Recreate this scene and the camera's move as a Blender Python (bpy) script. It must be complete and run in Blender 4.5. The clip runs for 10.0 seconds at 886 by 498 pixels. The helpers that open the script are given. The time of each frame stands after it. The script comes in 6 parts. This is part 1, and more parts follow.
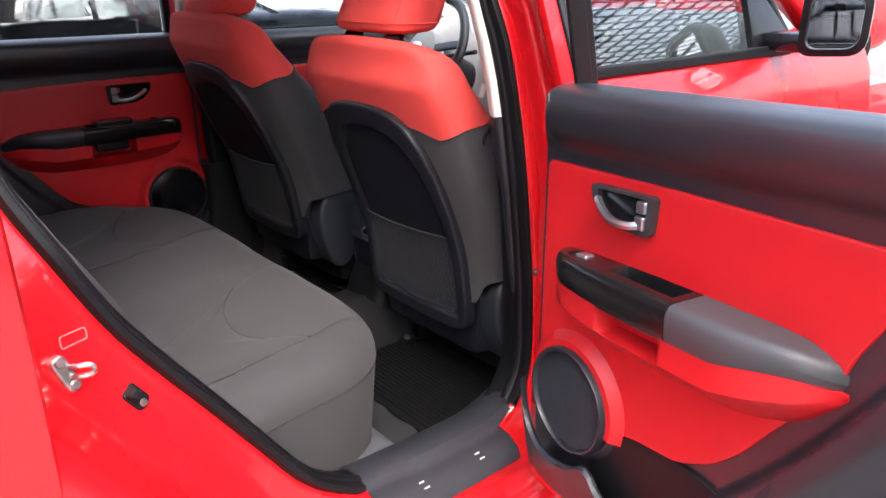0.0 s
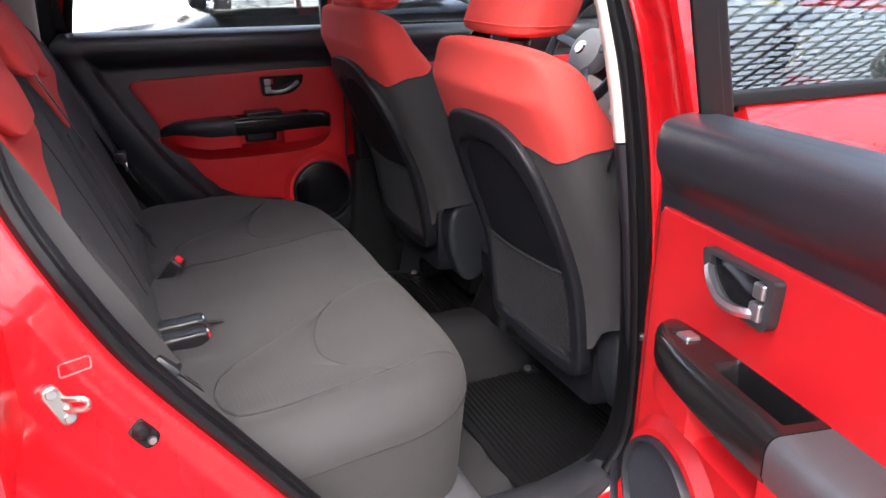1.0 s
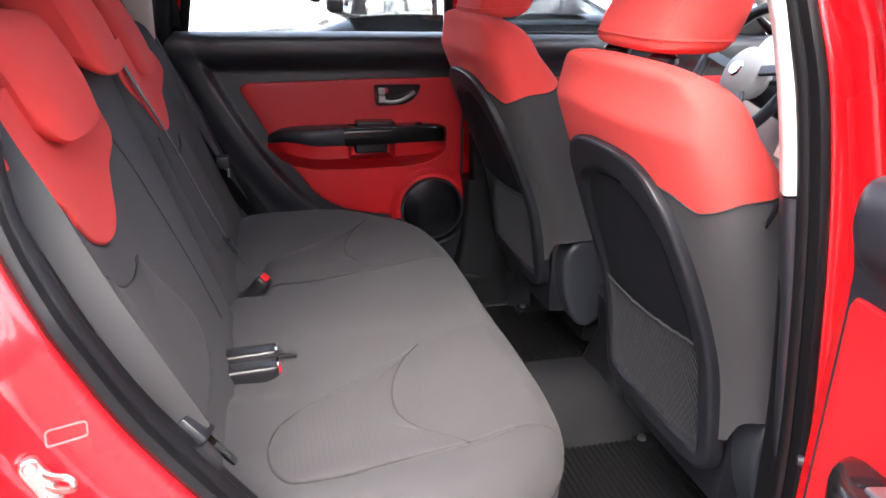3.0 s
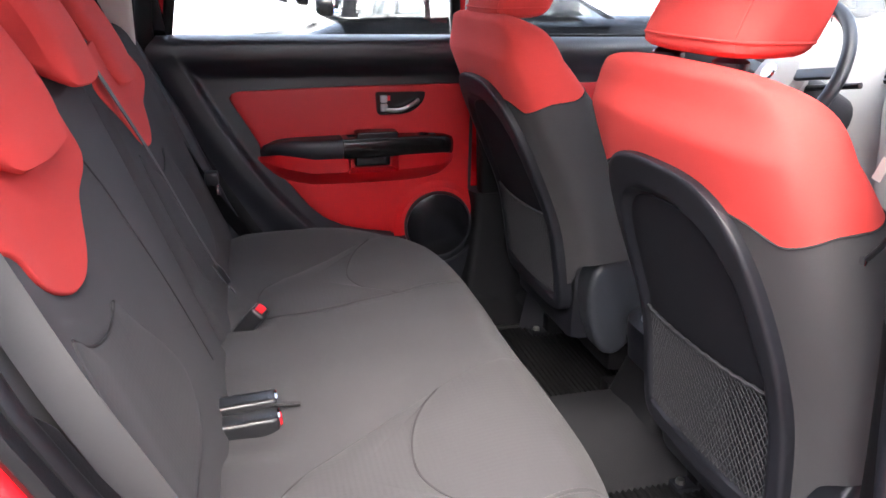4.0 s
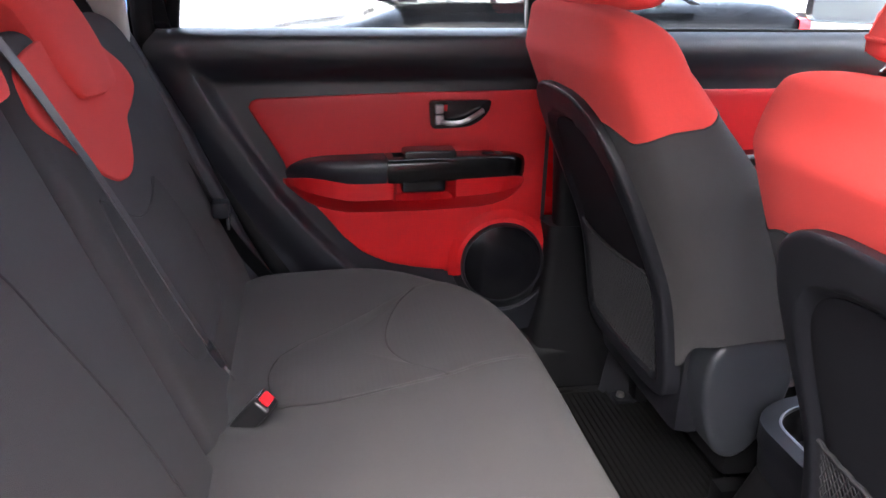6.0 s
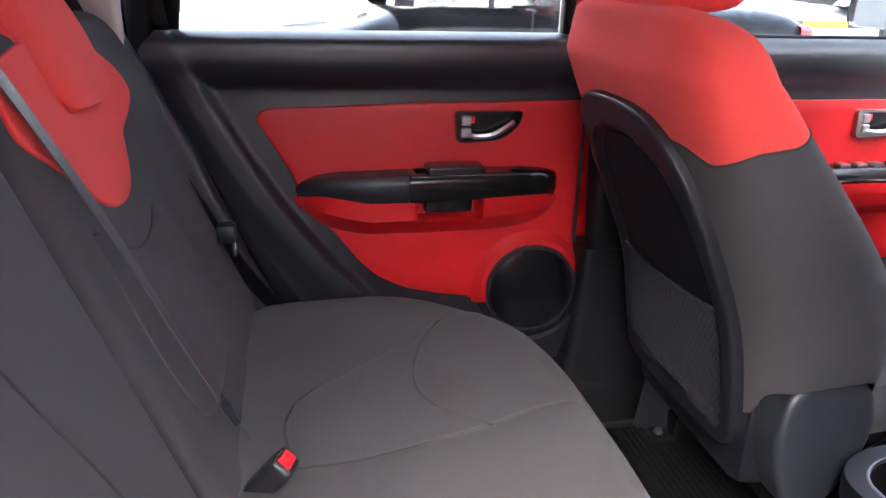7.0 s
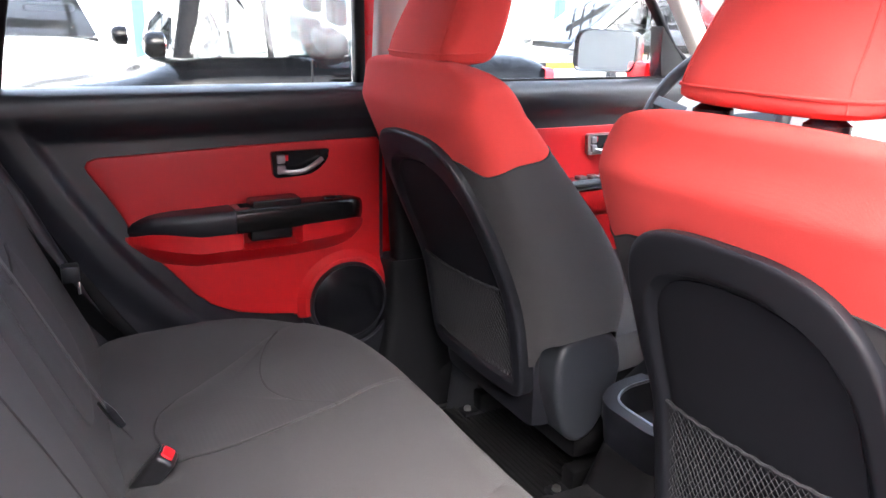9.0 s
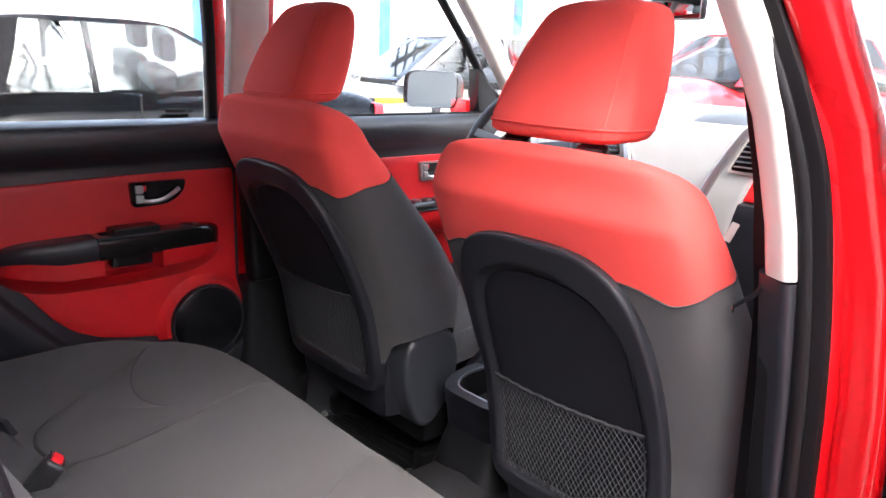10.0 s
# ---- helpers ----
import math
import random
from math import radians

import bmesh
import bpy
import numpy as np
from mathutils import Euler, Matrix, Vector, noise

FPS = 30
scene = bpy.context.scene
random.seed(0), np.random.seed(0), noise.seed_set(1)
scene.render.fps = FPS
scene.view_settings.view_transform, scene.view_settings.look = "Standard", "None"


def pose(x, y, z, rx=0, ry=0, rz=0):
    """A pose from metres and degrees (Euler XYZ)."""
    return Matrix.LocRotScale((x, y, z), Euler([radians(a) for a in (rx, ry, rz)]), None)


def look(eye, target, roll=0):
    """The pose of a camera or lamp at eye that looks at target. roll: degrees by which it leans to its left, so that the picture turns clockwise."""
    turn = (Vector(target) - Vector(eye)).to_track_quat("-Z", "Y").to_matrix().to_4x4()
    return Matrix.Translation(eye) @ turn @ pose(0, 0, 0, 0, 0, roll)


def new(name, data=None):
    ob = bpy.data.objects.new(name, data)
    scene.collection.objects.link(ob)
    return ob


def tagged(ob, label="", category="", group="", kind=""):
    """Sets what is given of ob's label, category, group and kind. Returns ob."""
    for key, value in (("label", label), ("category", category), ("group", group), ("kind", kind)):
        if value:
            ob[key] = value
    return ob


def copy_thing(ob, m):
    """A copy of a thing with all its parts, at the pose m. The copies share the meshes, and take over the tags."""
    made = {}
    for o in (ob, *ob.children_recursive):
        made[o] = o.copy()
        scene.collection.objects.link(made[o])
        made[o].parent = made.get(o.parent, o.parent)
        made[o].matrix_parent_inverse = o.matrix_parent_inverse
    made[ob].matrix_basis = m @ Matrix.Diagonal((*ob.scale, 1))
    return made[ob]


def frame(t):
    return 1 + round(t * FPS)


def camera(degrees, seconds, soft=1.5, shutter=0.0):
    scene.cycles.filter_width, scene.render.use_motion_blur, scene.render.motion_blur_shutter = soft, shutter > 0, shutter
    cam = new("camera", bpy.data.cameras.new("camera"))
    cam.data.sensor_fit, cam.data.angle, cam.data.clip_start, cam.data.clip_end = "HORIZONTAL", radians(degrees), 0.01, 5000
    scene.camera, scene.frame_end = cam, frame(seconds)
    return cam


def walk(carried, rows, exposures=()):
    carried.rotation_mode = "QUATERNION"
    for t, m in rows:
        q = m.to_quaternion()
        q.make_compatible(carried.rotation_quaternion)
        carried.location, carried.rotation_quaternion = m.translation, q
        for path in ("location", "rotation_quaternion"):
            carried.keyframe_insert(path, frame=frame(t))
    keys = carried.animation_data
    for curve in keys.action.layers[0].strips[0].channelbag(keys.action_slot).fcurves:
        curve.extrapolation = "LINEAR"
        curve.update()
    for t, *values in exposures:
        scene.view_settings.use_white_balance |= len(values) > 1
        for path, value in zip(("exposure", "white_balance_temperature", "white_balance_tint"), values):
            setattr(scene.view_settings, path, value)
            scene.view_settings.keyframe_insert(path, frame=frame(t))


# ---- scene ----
cam = camera(61.9, 10.0)
PATH = [
    (0, (1.567, -0.904, 1.176), (0.125, 0.297, 0.484), -0.2),
    (0.5, (1.523, -0.783, 1.181), (-0.067, 0.203, 0.476), -0.2),
    (1, (1.497, -0.666, 1.185), (-0.21, 0.092, 0.469), 0.0),
    (1.5, (1.467, -0.596, 1.182), (-0.309, -0.012, 0.471), -0.1),
    (2, (1.439, -0.567, 1.182), (-0.375, -0.105, 0.477), 0.1),
    (2.5, (1.391, -0.565, 1.175), (-0.431, -0.135, 0.473), 0.9),
    (2.7, (1.36, -0.559, 1.171), (-0.463, -0.125, 0.473), 1.1),
    (4, (1.143, -0.576, 1.152), (-0.674, -0.095, 0.467), 1.1),
    (4.5, (1.04, -0.557, 1.151), (-0.777, -0.083, 0.461), 1.1),
    (5, (0.925, -0.53, 1.15), (-0.9, -0.1, 0.452), 0.8),
    (5.5, (0.834, -0.503, 1.148), (-0.998, -0.128, 0.439), 0.9),
    (6, (0.756, -0.499, 1.144), (-1.078, -0.168, 0.419), 1.1),
    (6.2, (0.72, -0.507, 1.143), (-1.116, -0.188, 0.415), 1.3),
    (7.5, (0.574, -0.571, 1.121), (-1.245, -0.117, 0.427), 1.6),
    (8, (0.622, -0.583, 1.126), (-1.169, -0.008, 0.448), 1.5),
    (8.5, (0.718, -0.627, 1.133), (-1.007, 0.158, 0.494), 2.2),
    (9, (0.81, -0.681, 1.153), (-0.868, 0.233, 0.564), 1.3),
    (9.5, (0.882, -0.737, 1.169), (-0.725, 0.32, 0.621), 1.4),
    (10, (0.967, -0.823, 1.17), (-0.48, 0.468, 0.679), 2.1),
]
walk(cam, [(t, look(eye, target, roll)) for t, eye, target, roll in PATH], [(0, 3.07, 6420, 11), (1.5, 3.64, 6420, 11), (2.5, 3.95, 6420, 11), (4, 4.11, 6420, 11), (6, 4.27, 6420, 11), (7.5, 4.62, 6420, 11), (8, 4.70, 6420, 11), (8.5, 4.59, 6420, 11), (9, 4.39, 6420, 11), (9.5, 4.20, 6420, 11), (10, 3.96, 6420, 11)])

# ---- world and lights ----
SKY, SUN = 0.15, 0.62
world = bpy.data.worlds.new("sky")
scene.world = world
world.use_nodes = True
wn = world.node_tree.nodes
sky = wn.new("ShaderNodeTexSky")
sky.sky_type, sky.sun_disc = "NISHITA", False
sky.sun_elevation, sky.sun_rotation = radians(53), radians(111)
sky.air_density, sky.dust_density, sky.ozone_density = 1.0, 5.0, 1.0
wn["Background"].inputs["Strength"].default_value = SKY
pale = wn.new("ShaderNodeHueSaturation")
pale.inputs["Saturation"].default_value = 0.72
world.node_tree.links.new(sky.outputs[0], pale.inputs["Color"])
world.node_tree.links.new(pale.outputs[0], wn["Background"].inputs["Color"])
sun = new("sun", bpy.data.lights.new("sun", "SUN"))
sun.data.energy, sun.data.angle, sun.data.color = SUN, radians(42), (1.0, 0.97, 0.94)
sun.matrix_world = look((4.9, -2.2, 7.6), (0, 0, 0.6))


# ---- materials ----
def material(name, color, rough=0.5, metal=0.0, vary=0.12, scale=6.0, grain=0.0, grain_scale=400.0, coat=0.0, weave=0.0, weave_scale=300.0, spec=0.5, dirt=0.0, sheen=0.0):
    """A node material with broad and fine variation of colour, gloss and relief."""
    m = bpy.data.materials.new(name)
    m.use_nodes = True
    n, l = m.node_tree.nodes, m.node_tree.links
    b = n["Principled BSDF"]
    b.inputs["Metallic"].default_value = metal
    b.inputs["Coat Weight"].default_value = coat
    b.inputs["Coat Roughness"].default_value = 0.03
    b.inputs["Specular IOR Level"].default_value = spec
    if sheen:
        b.inputs["Sheen Weight"].default_value = sheen
        b.inputs["Sheen Roughness"].default_value = 0.5
    co = n.new("ShaderNodeTexCoord")
    big = n.new("ShaderNodeTexNoise")
    big.inputs["Scale"].default_value, big.inputs["Detail"].default_value = scale, 5
    fine = n.new("ShaderNodeTexNoise")
    fine.inputs["Scale"].default_value, fine.inputs["Detail"].default_value = grain_scale, 3
    for t in (big, fine):
        l.new(co.outputs["Object"], t.inputs["Vector"])
    mul = n.new("ShaderNodeMath")
    mul.operation = "MULTIPLY_ADD"
    l.new(big.outputs["Fac"], mul.inputs[0])
    mul.inputs[1].default_value, mul.inputs[2].default_value = vary * 2, 1 - vary
    mul2 = n.new("ShaderNodeMath")
    mul2.operation = "MULTIPLY_ADD"
    l.new(fine.outputs["Fac"], mul2.inputs[0])
    mul2.inputs[1].default_value, mul2.inputs[2].default_value = vary, -vary / 2
    add = n.new("ShaderNodeMath")
    l.new(mul.outputs[0], add.inputs[0])
    l.new(mul2.outputs[0], add.inputs[1])
    mix = n.new("ShaderNodeVectorMath")
    mix.operation = "SCALE"
    mix.inputs[0].default_value = color
    l.new(add.outputs[0], mix.inputs["Scale"])
    last = mix.outputs[0]
    if dirt:
        spots = n.new("ShaderNodeTexNoise")
        spots.inputs["Scale"].default_value, spots.inputs["Detail"].default_value = scale * 4, 8
        l.new(co.outputs["Object"], spots.inputs["Vector"])
        ramp = n.new("ShaderNodeValToRGB")
        ramp.color_ramp.elements[0].position, ramp.color_ramp.elements[1].position = 0.55, 0.75
        l.new(spots.outputs["Fac"], ramp.inputs[0])
        gain = n.new("ShaderNodeMath")
        gain.operation = "MULTIPLY"
        gain.inputs[1].default_value = dirt
        l.new(ramp.outputs[0], gain.inputs[0])
        dm = n.new("ShaderNodeMixRGB")
        dm.inputs[2].default_value = (0.22, 0.2, 0.18, 1)
        l.new(gain.outputs[0], dm.inputs[0])
        l.new(last, dm.inputs[1])
        last = dm.outputs[0]
    l.new(last, b.inputs["Base Color"])
    rr = n.new("ShaderNodeMath")
    rr.operation = "MULTIPLY_ADD"
    l.new(big.outputs["Fac"], rr.inputs[0])
    rr.inputs[1].default_value, rr.inputs[2].default_value = rough * 0.3, rough * 0.85
    l.new(rr.outputs[0], b.inputs["Roughness"])
    height = None
    if grain:
        height = fine.outputs["Fac"]
        strength = grain
    if weave:
        sums = []
        for axis in ("X", "Y", "Z"):
            w = n.new("ShaderNodeTexWave")
            w.bands_direction = axis
            w.inputs["Scale"].default_value = weave_scale
            w.inputs["Distortion"].default_value = 0.6
            l.new(co.outputs["Object"], w.inputs["Vector"])
            sums.append(w.outputs["Fac"])
        a1 = n.new("ShaderNodeMath")
        l.new(sums[0], a1.inputs[0])
        l.new(sums[1], a1.inputs[1])
        a2 = n.new("ShaderNodeMath")
        l.new(a1.outputs[0], a2.inputs[0])
        l.new(sums[2], a2.inputs[1])
        height, strength = a2.outputs[0], weave
    if height is not None:
        bump = n.new("ShaderNodeBump")
        bump.inputs["Strength"].default_value, bump.inputs["Distance"].default_value = strength, 0.0006
        l.new(height, bump.inputs["Height"])
        l.new(bump.outputs[0], b.inputs["Normal"])
    return m


def glass_material(name, tint, rough=0.0, ior=1.45):
    m = bpy.data.materials.new(name)
    m.use_nodes = True
    b = m.node_tree.nodes["Principled BSDF"]
    b.inputs["Base Color"].default_value = (*tint, 1)
    b.inputs["Transmission Weight"].default_value = 1
    b.inputs["Roughness"].default_value = rough
    b.inputs["IOR"].default_value = ior
    return m


PAINT = material("red_paint", (0.62, 0.007, 0.012), 0.28, 0.0, 0.05, 3, coat=0.85, spec=0.3)
RED_CLOTH = material("red_cloth", (0.62, 0.058, 0.051), 0.85, 0, 0.08, 9, weave=0.25, weave_scale=420, spec=0.15, sheen=0.02)
GREY_CLOTH = material("grey_cloth", (0.0475, 0.0462, 0.0485), 0.92, 0, 0.12, 7, weave=0.3, weave_scale=380, spec=0.15, sheen=0.05)
WAFFLE = material("waffle_cloth", (0.0475, 0.0460, 0.0482), 0.92, 0, 0.1, 8, weave=0.13, weave_scale=38, spec=0.15, sheen=0.05)
RED_VINYL = material("red_vinyl", (0.50, 0.009, 0.013), 0.42, 0, 0.05, 6, grain=0.25, grain_scale=900)
BLACK_PLASTIC = material("black_plastic", (0.010, 0.0105, 0.014), 0.36, 0, 0.15, 8, grain=0.35, grain_scale=700)
GLOSS_BLACK = material("gloss_black_plastic", (0.006, 0.006, 0.008), 0.22, 0, 0.15, 10)
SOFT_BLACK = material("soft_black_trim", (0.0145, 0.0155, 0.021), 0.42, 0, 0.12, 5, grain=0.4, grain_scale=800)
GREY_PLASTIC = material("grey_plastic", (0.0232, 0.0245, 0.0295), 0.42, 0, 0.12, 6, grain=0.3, grain_scale=700, dirt=0.03)
HOUSING = material("mirror_housing", (0.006, 0.006, 0.007), 0.3, 0, 0.1, 8, spec=0.2)
RUBBER = material("black_rubber", (0.005, 0.005, 0.006), 0.5, 0, 0.2, 12, grain=0.3, grain_scale=300, spec=0.25)
MAT_RUBBER = material("mat_rubber", (0.005, 0.005, 0.0055), 0.40, 0, 0.25, 9, grain=0.2, grain_scale=300, dirt=0.012, spec=0.5)
CARPET = material("carpet", (0.015, 0.015, 0.0165), 0.95, 0, 0.25, 14, grain=0.9, grain_scale=500, spec=0.05)
GREY_CARPET = material("grey_carpet", (0.030, 0.030, 0.0325), 0.95, 0, 0.2, 14, grain=0.9, grain_scale=500, spec=0.05)
PALE_GREY = material("pale_grey_plastic", (0.085, 0.090, 0.102), 0.5, 0, 0.08, 8, grain=0.25, grain_scale=700, dirt=0.02)
BEIGE = material("pale_trim", (0.55, 0.53, 0.49), 0.6, 0, 0.05, 6, grain=0.25, grain_scale=800)
HEADLINER = material("headliner_cloth", (0.115, 0.113, 0.110), 0.9, 0, 0.08, 8, weave=0.2, weave_scale=300)
PIANO = material("armrest_black", (0.008, 0.0075, 0.008), 0.2, 0, 0.15, 10, grain=0.15, grain_scale=700)
CHROME = material("chrome", (0.78, 0.78, 0.8), 0.12, 1.0, 0.05, 8)
STEEL = material("galvanised_steel", (0.62, 0.61, 0.58), 0.3, 1.0, 0.2, 30)
SATIN_GREY = material("satin_grey_plastic", (0.055, 0.058, 0.064), 0.32, 0.3, 0.08, 8, grain=0.15, grain_scale=700)
SATIN = material("satin_metal", (0.4, 0.4, 0.42), 0.3, 0.9, 0.08, 8)
STRAP = material("belt_webbing", (0.030, 0.029, 0.030), 0.5, 0, 0.1, 10, weave=0.12, weave_scale=800, spec=0.3)
GREY_STRAP = material("grey_belt_webbing", (0.055, 0.054, 0.056), 0.55, 0, 0.1, 10, weave=0.12, weave_scale=800, spec=0.3)
THREAD = material("dark_thread", (0.018, 0.017, 0.018), 0.9, 0, 0.2, 40)
STITCH = material("grey_thread", (0.055, 0.053, 0.055), 0.9, 0, 0.2, 40)
SHELL = material("seat_shell_plastic", (0.0095, 0.0100, 0.0135), 0.46, 0, 0.12, 6, grain=0.35, grain_scale=800, spec=0.4)
COVER = material("recliner_plastic", (0.024, 0.0265, 0.032), 0.38, 0, 0.1, 8, grain=0.25, grain_scale=800)
DOOR_TRIM = material("door_trim_plastic", (0.0150, 0.0160, 0.021), 0.36, 0, 0.12, 5, grain=0.3, grain_scale=800, spec=0.8)
LINING = material("dark_lining", (0.0075, 0.0078, 0.0110), 0.8, 0, 0.15, 9, grain=0.5, grain_scale=500, spec=0.2)
NET = material("net_cord", (0.033, 0.033, 0.036), 0.6, 0, 0.2, 60, spec=0.12)
FOOT_TRIM = material("foot_trim_plastic", (0.0065, 0.0066, 0.0080), 0.45, 0, 0.15, 6, grain=0.4, grain_scale=700, spec=0.22)
ARM_PAD = material("pale_armrest_vinyl", (0.045, 0.045, 0.05), 0.5, 0, 0.1, 6, grain=0.35, grain_scale=700)
RED_BUTTON = material("red_button", (0.75, 0.02, 0.03), 0.35, 0, 0.04, 20)
GLASS = glass_material("window_glass", (0.93, 0.96, 0.95))
TINTED = glass_material("tinted_glass", (0.16, 0.19, 0.19), 0.0, 1.72)
BUCKLE = material("buckle_plastic", (0.016, 0.016, 0.018), 0.32, 0, 0.1, 12, grain=0.15, grain_scale=700)
BEZEL = material("bezel_plastic", (0.03, 0.03, 0.033), 0.42, 0, 0.08, 8, grain=0.2, grain_scale=700, spec=0.35)
MIRROR = material("mirror_glass", (0.66, 0.69, 0.71), 0.02, 1.0, 0.01, 3)
DASH = material("dash_plastic", (0.34, 0.345, 0.35), 0.55, 0, 0.1, 6, grain=0.3, grain_scale=600)
STICKER = material("clear_sticker", (0.72, 0.14, 0.14), 0.4, 0, 0.2, 30)
WHITE_PAINT = material("white_paint", (0.7, 0.71, 0.72), 0.25, 0, 0.03, 3, coat=0.8)
SILVER_PAINT = material("silver_paint", (0.30, 0.31, 0.32), 0.3, 0.5, 0.04, 3, coat=0.8)
DARK_PAINT = material("dark_paint", (0.0016, 0.0018, 0.0023), 0.15, 0, 0.08, 3, spec=0.12)
YELLOW = material("yellow_paint", (0.75, 0.5, 0.02), 0.4, 0, 0.08, 8)
BLUE = material("blue_paint", (0.05, 0.16, 0.5), 0.5, 0, 0.1, 5)
WALL = material("white_wall", (0.75, 0.75, 0.73), 0.8, 0, 0.08, 1.5, grain=0.3, grain_scale=60, dirt=0.2)
WALL_GREY = material("grey_wall", (0.26, 0.26, 0.25), 0.85, 0, 0.15, 1.5, grain=0.3, grain_scale=60, dirt=0.3)
TILE = material("floor_tile", (0.13, 0.127, 0.12), 0.5, 0, 0.2, 4, grain=0.3, grain_scale=120, dirt=0.3)
LAMP_LENS = material("lamp_lens", (0.7, 0.72, 0.74), 0.1, 0.3, 0.1, 20)
ROOF_STEEL = material("roof_steel", (0.08, 0.08, 0.085), 0.5, 0.3, 0.1, 3)

# ---- mesh helpers ----
BASE = {}


def thing(name, base, label, category, group="", kind=""):
    ob = new(name)
    ob.empty_display_size = 0.05
    ob.location = base
    BASE[ob.name] = Vector(base)
    return tagged(ob, label, category, group, kind)


def part(name, bm, mat, parent=None, label="", angle=38, smooth=True, normals=True):
    """Links a bmesh, built in world places, as one mesh under a thing or a part."""
    base = BASE[parent.name] if parent is not None else Vector((0, 0, 0))
    if normals:
        bmesh.ops.recalc_face_normals(bm, faces=bm.faces)
    bmesh.ops.translate(bm, verts=bm.verts, vec=-base)
    me = bpy.data.meshes.new(name)
    bm.to_mesh(me)
    bm.free()
    me.materials.append(mat)
    if smooth:
        me.shade_smooth()
        me.set_sharp_from_angle(angle=radians(angle))
    ob = new(name, me)
    BASE[ob.name] = base
    if parent is not None:
        ob.parent = parent
    if label:
        ob["label"] = label
    return ob


def structure(name, bm, mat, label, category, smooth=True, kind="structure"):
    return tagged(part(name, bm, mat, None, "", 38, smooth), label, category, "", kind)


def curve2(points, n=60, closed=True):
    """A smooth curve through 2D or 3D points (Catmull-Rom), in n points."""
    p = [Vector(q) for q in points]
    k = len(p)
    spans = k if closed else k - 1
    out = []
    for i in range(n):
        f = i / n * spans if closed else i / (n - 1) * spans
        j = min(int(f), spans - 1)
        t = f - j
        if closed:
            a, b, c, d = p[(j - 1) % k], p[j % k], p[(j + 1) % k], p[(j + 2) % k]
        else:
            a, b, c, d = p[max(j - 1, 0)], p[j], p[j + 1], p[min(j + 2, k - 1)]
        out.append(0.5 * ((2 * b) + (c - a) * t + (2 * a - 5 * b + 4 * c - d) * t * t + (3 * b - a - 3 * c + d) * t ** 3))
    return out


def rounded(points, r, n=5):
    """A polygon with its corners rounded by r (one r, or one for each corner)."""
    out = []
    k = len(points)
    p = [Vector(q) for q in points]
    for i in range(k):
        rad = r[i] if isinstance(r, (list, tuple)) else r
        a, b, c = p[i - 1], p[i], p[(i + 1) % k]
        u, v = (a - b), (c - b)
        cut = min(rad, u.length * 0.49, v.length * 0.49)
        s, e = b + u.normalized() * cut, b + v.normalized() * cut
        for j in range(n + 1):
            t = j / n
            out.append(s * (1 - t) ** 2 + b * 2 * t * (1 - t) + e * t * t)
    return out


def resample(points, n):
    """n points at even steps along a closed 2D outline."""
    p = list(points) + [points[0]]
    ln = [0.0]
    for a, b in zip(p, p[1:]):
        ln.append(ln[-1] + (b - a).length)
    out, j = [], 0
    for i in range(n):
        s = ln[-1] * i / n
        while ln[j + 1] < s:
            j += 1
        f = (s - ln[j]) / max(ln[j + 1] - ln[j], 1e-9)
        out.append(p[j].lerp(p[j + 1], f))
    return out


def skin(bm, rings, closed=True, cap_start=False, cap_end=False):
    """Quads between rings of equal length."""
    vs = [[bm.verts.new(q) for q in r] for r in rings]
    m = len(vs[0])
    for a, b in zip(vs, vs[1:]):
        for i in range(m if closed else m - 1):
            j = (i + 1) % m
            bm.faces.new((a[i], a[j], b[j], b[i]))
    if cap_start:
        bm.faces.new(vs[0])
    if cap_end:
        bm.faces.new(vs[-1])
    return vs


def pad(outline, place, h=0.01, r=0.006, rings=6, centre=None, swell=None, back=-0.006, bm=None):
    """A pad with a rounded edge: outline in (u, v), laid on the surface place(u, v, height)."""
    bm = bm or bmesh.new()
    pts = [Vector(p) for p in outline]
    c = Vector(centre) if centre else sum(pts, Vector((0, 0))) / len(pts)
    mean = sum((p - c).length for p in pts) / len(pts)
    inner = max(0.3, 1 - r / mean)
    rows = []
    steps = [(inner * (k + 1) / rings, h) for k in range(rings)]
    steps += [(inner + (1 - inner) * math.sin(a), h - r + r * math.cos(a)) for a in (0.52, 1.05, 1.5708)]
    steps.append((1.0, back))
    for s, hh in steps:
        row = []
        for p in pts:
            q = c.lerp(p, s)
            row.append(place(q.x, q.y, hh + (swell(q.x, q.y, s) if swell else 0.0) * (1 if hh > back else 0)))
        rows.append(row)
    vs = skin(bm, rows)
    mid = bm.verts.new(place(c.x, c.y, h + (swell(c.x, c.y, 0) if swell else 0.0)))
    first = vs[0]
    for i in range(len(first)):
        bm.faces.new((mid, first[i], first[(i + 1) % len(first)]))
    return bm


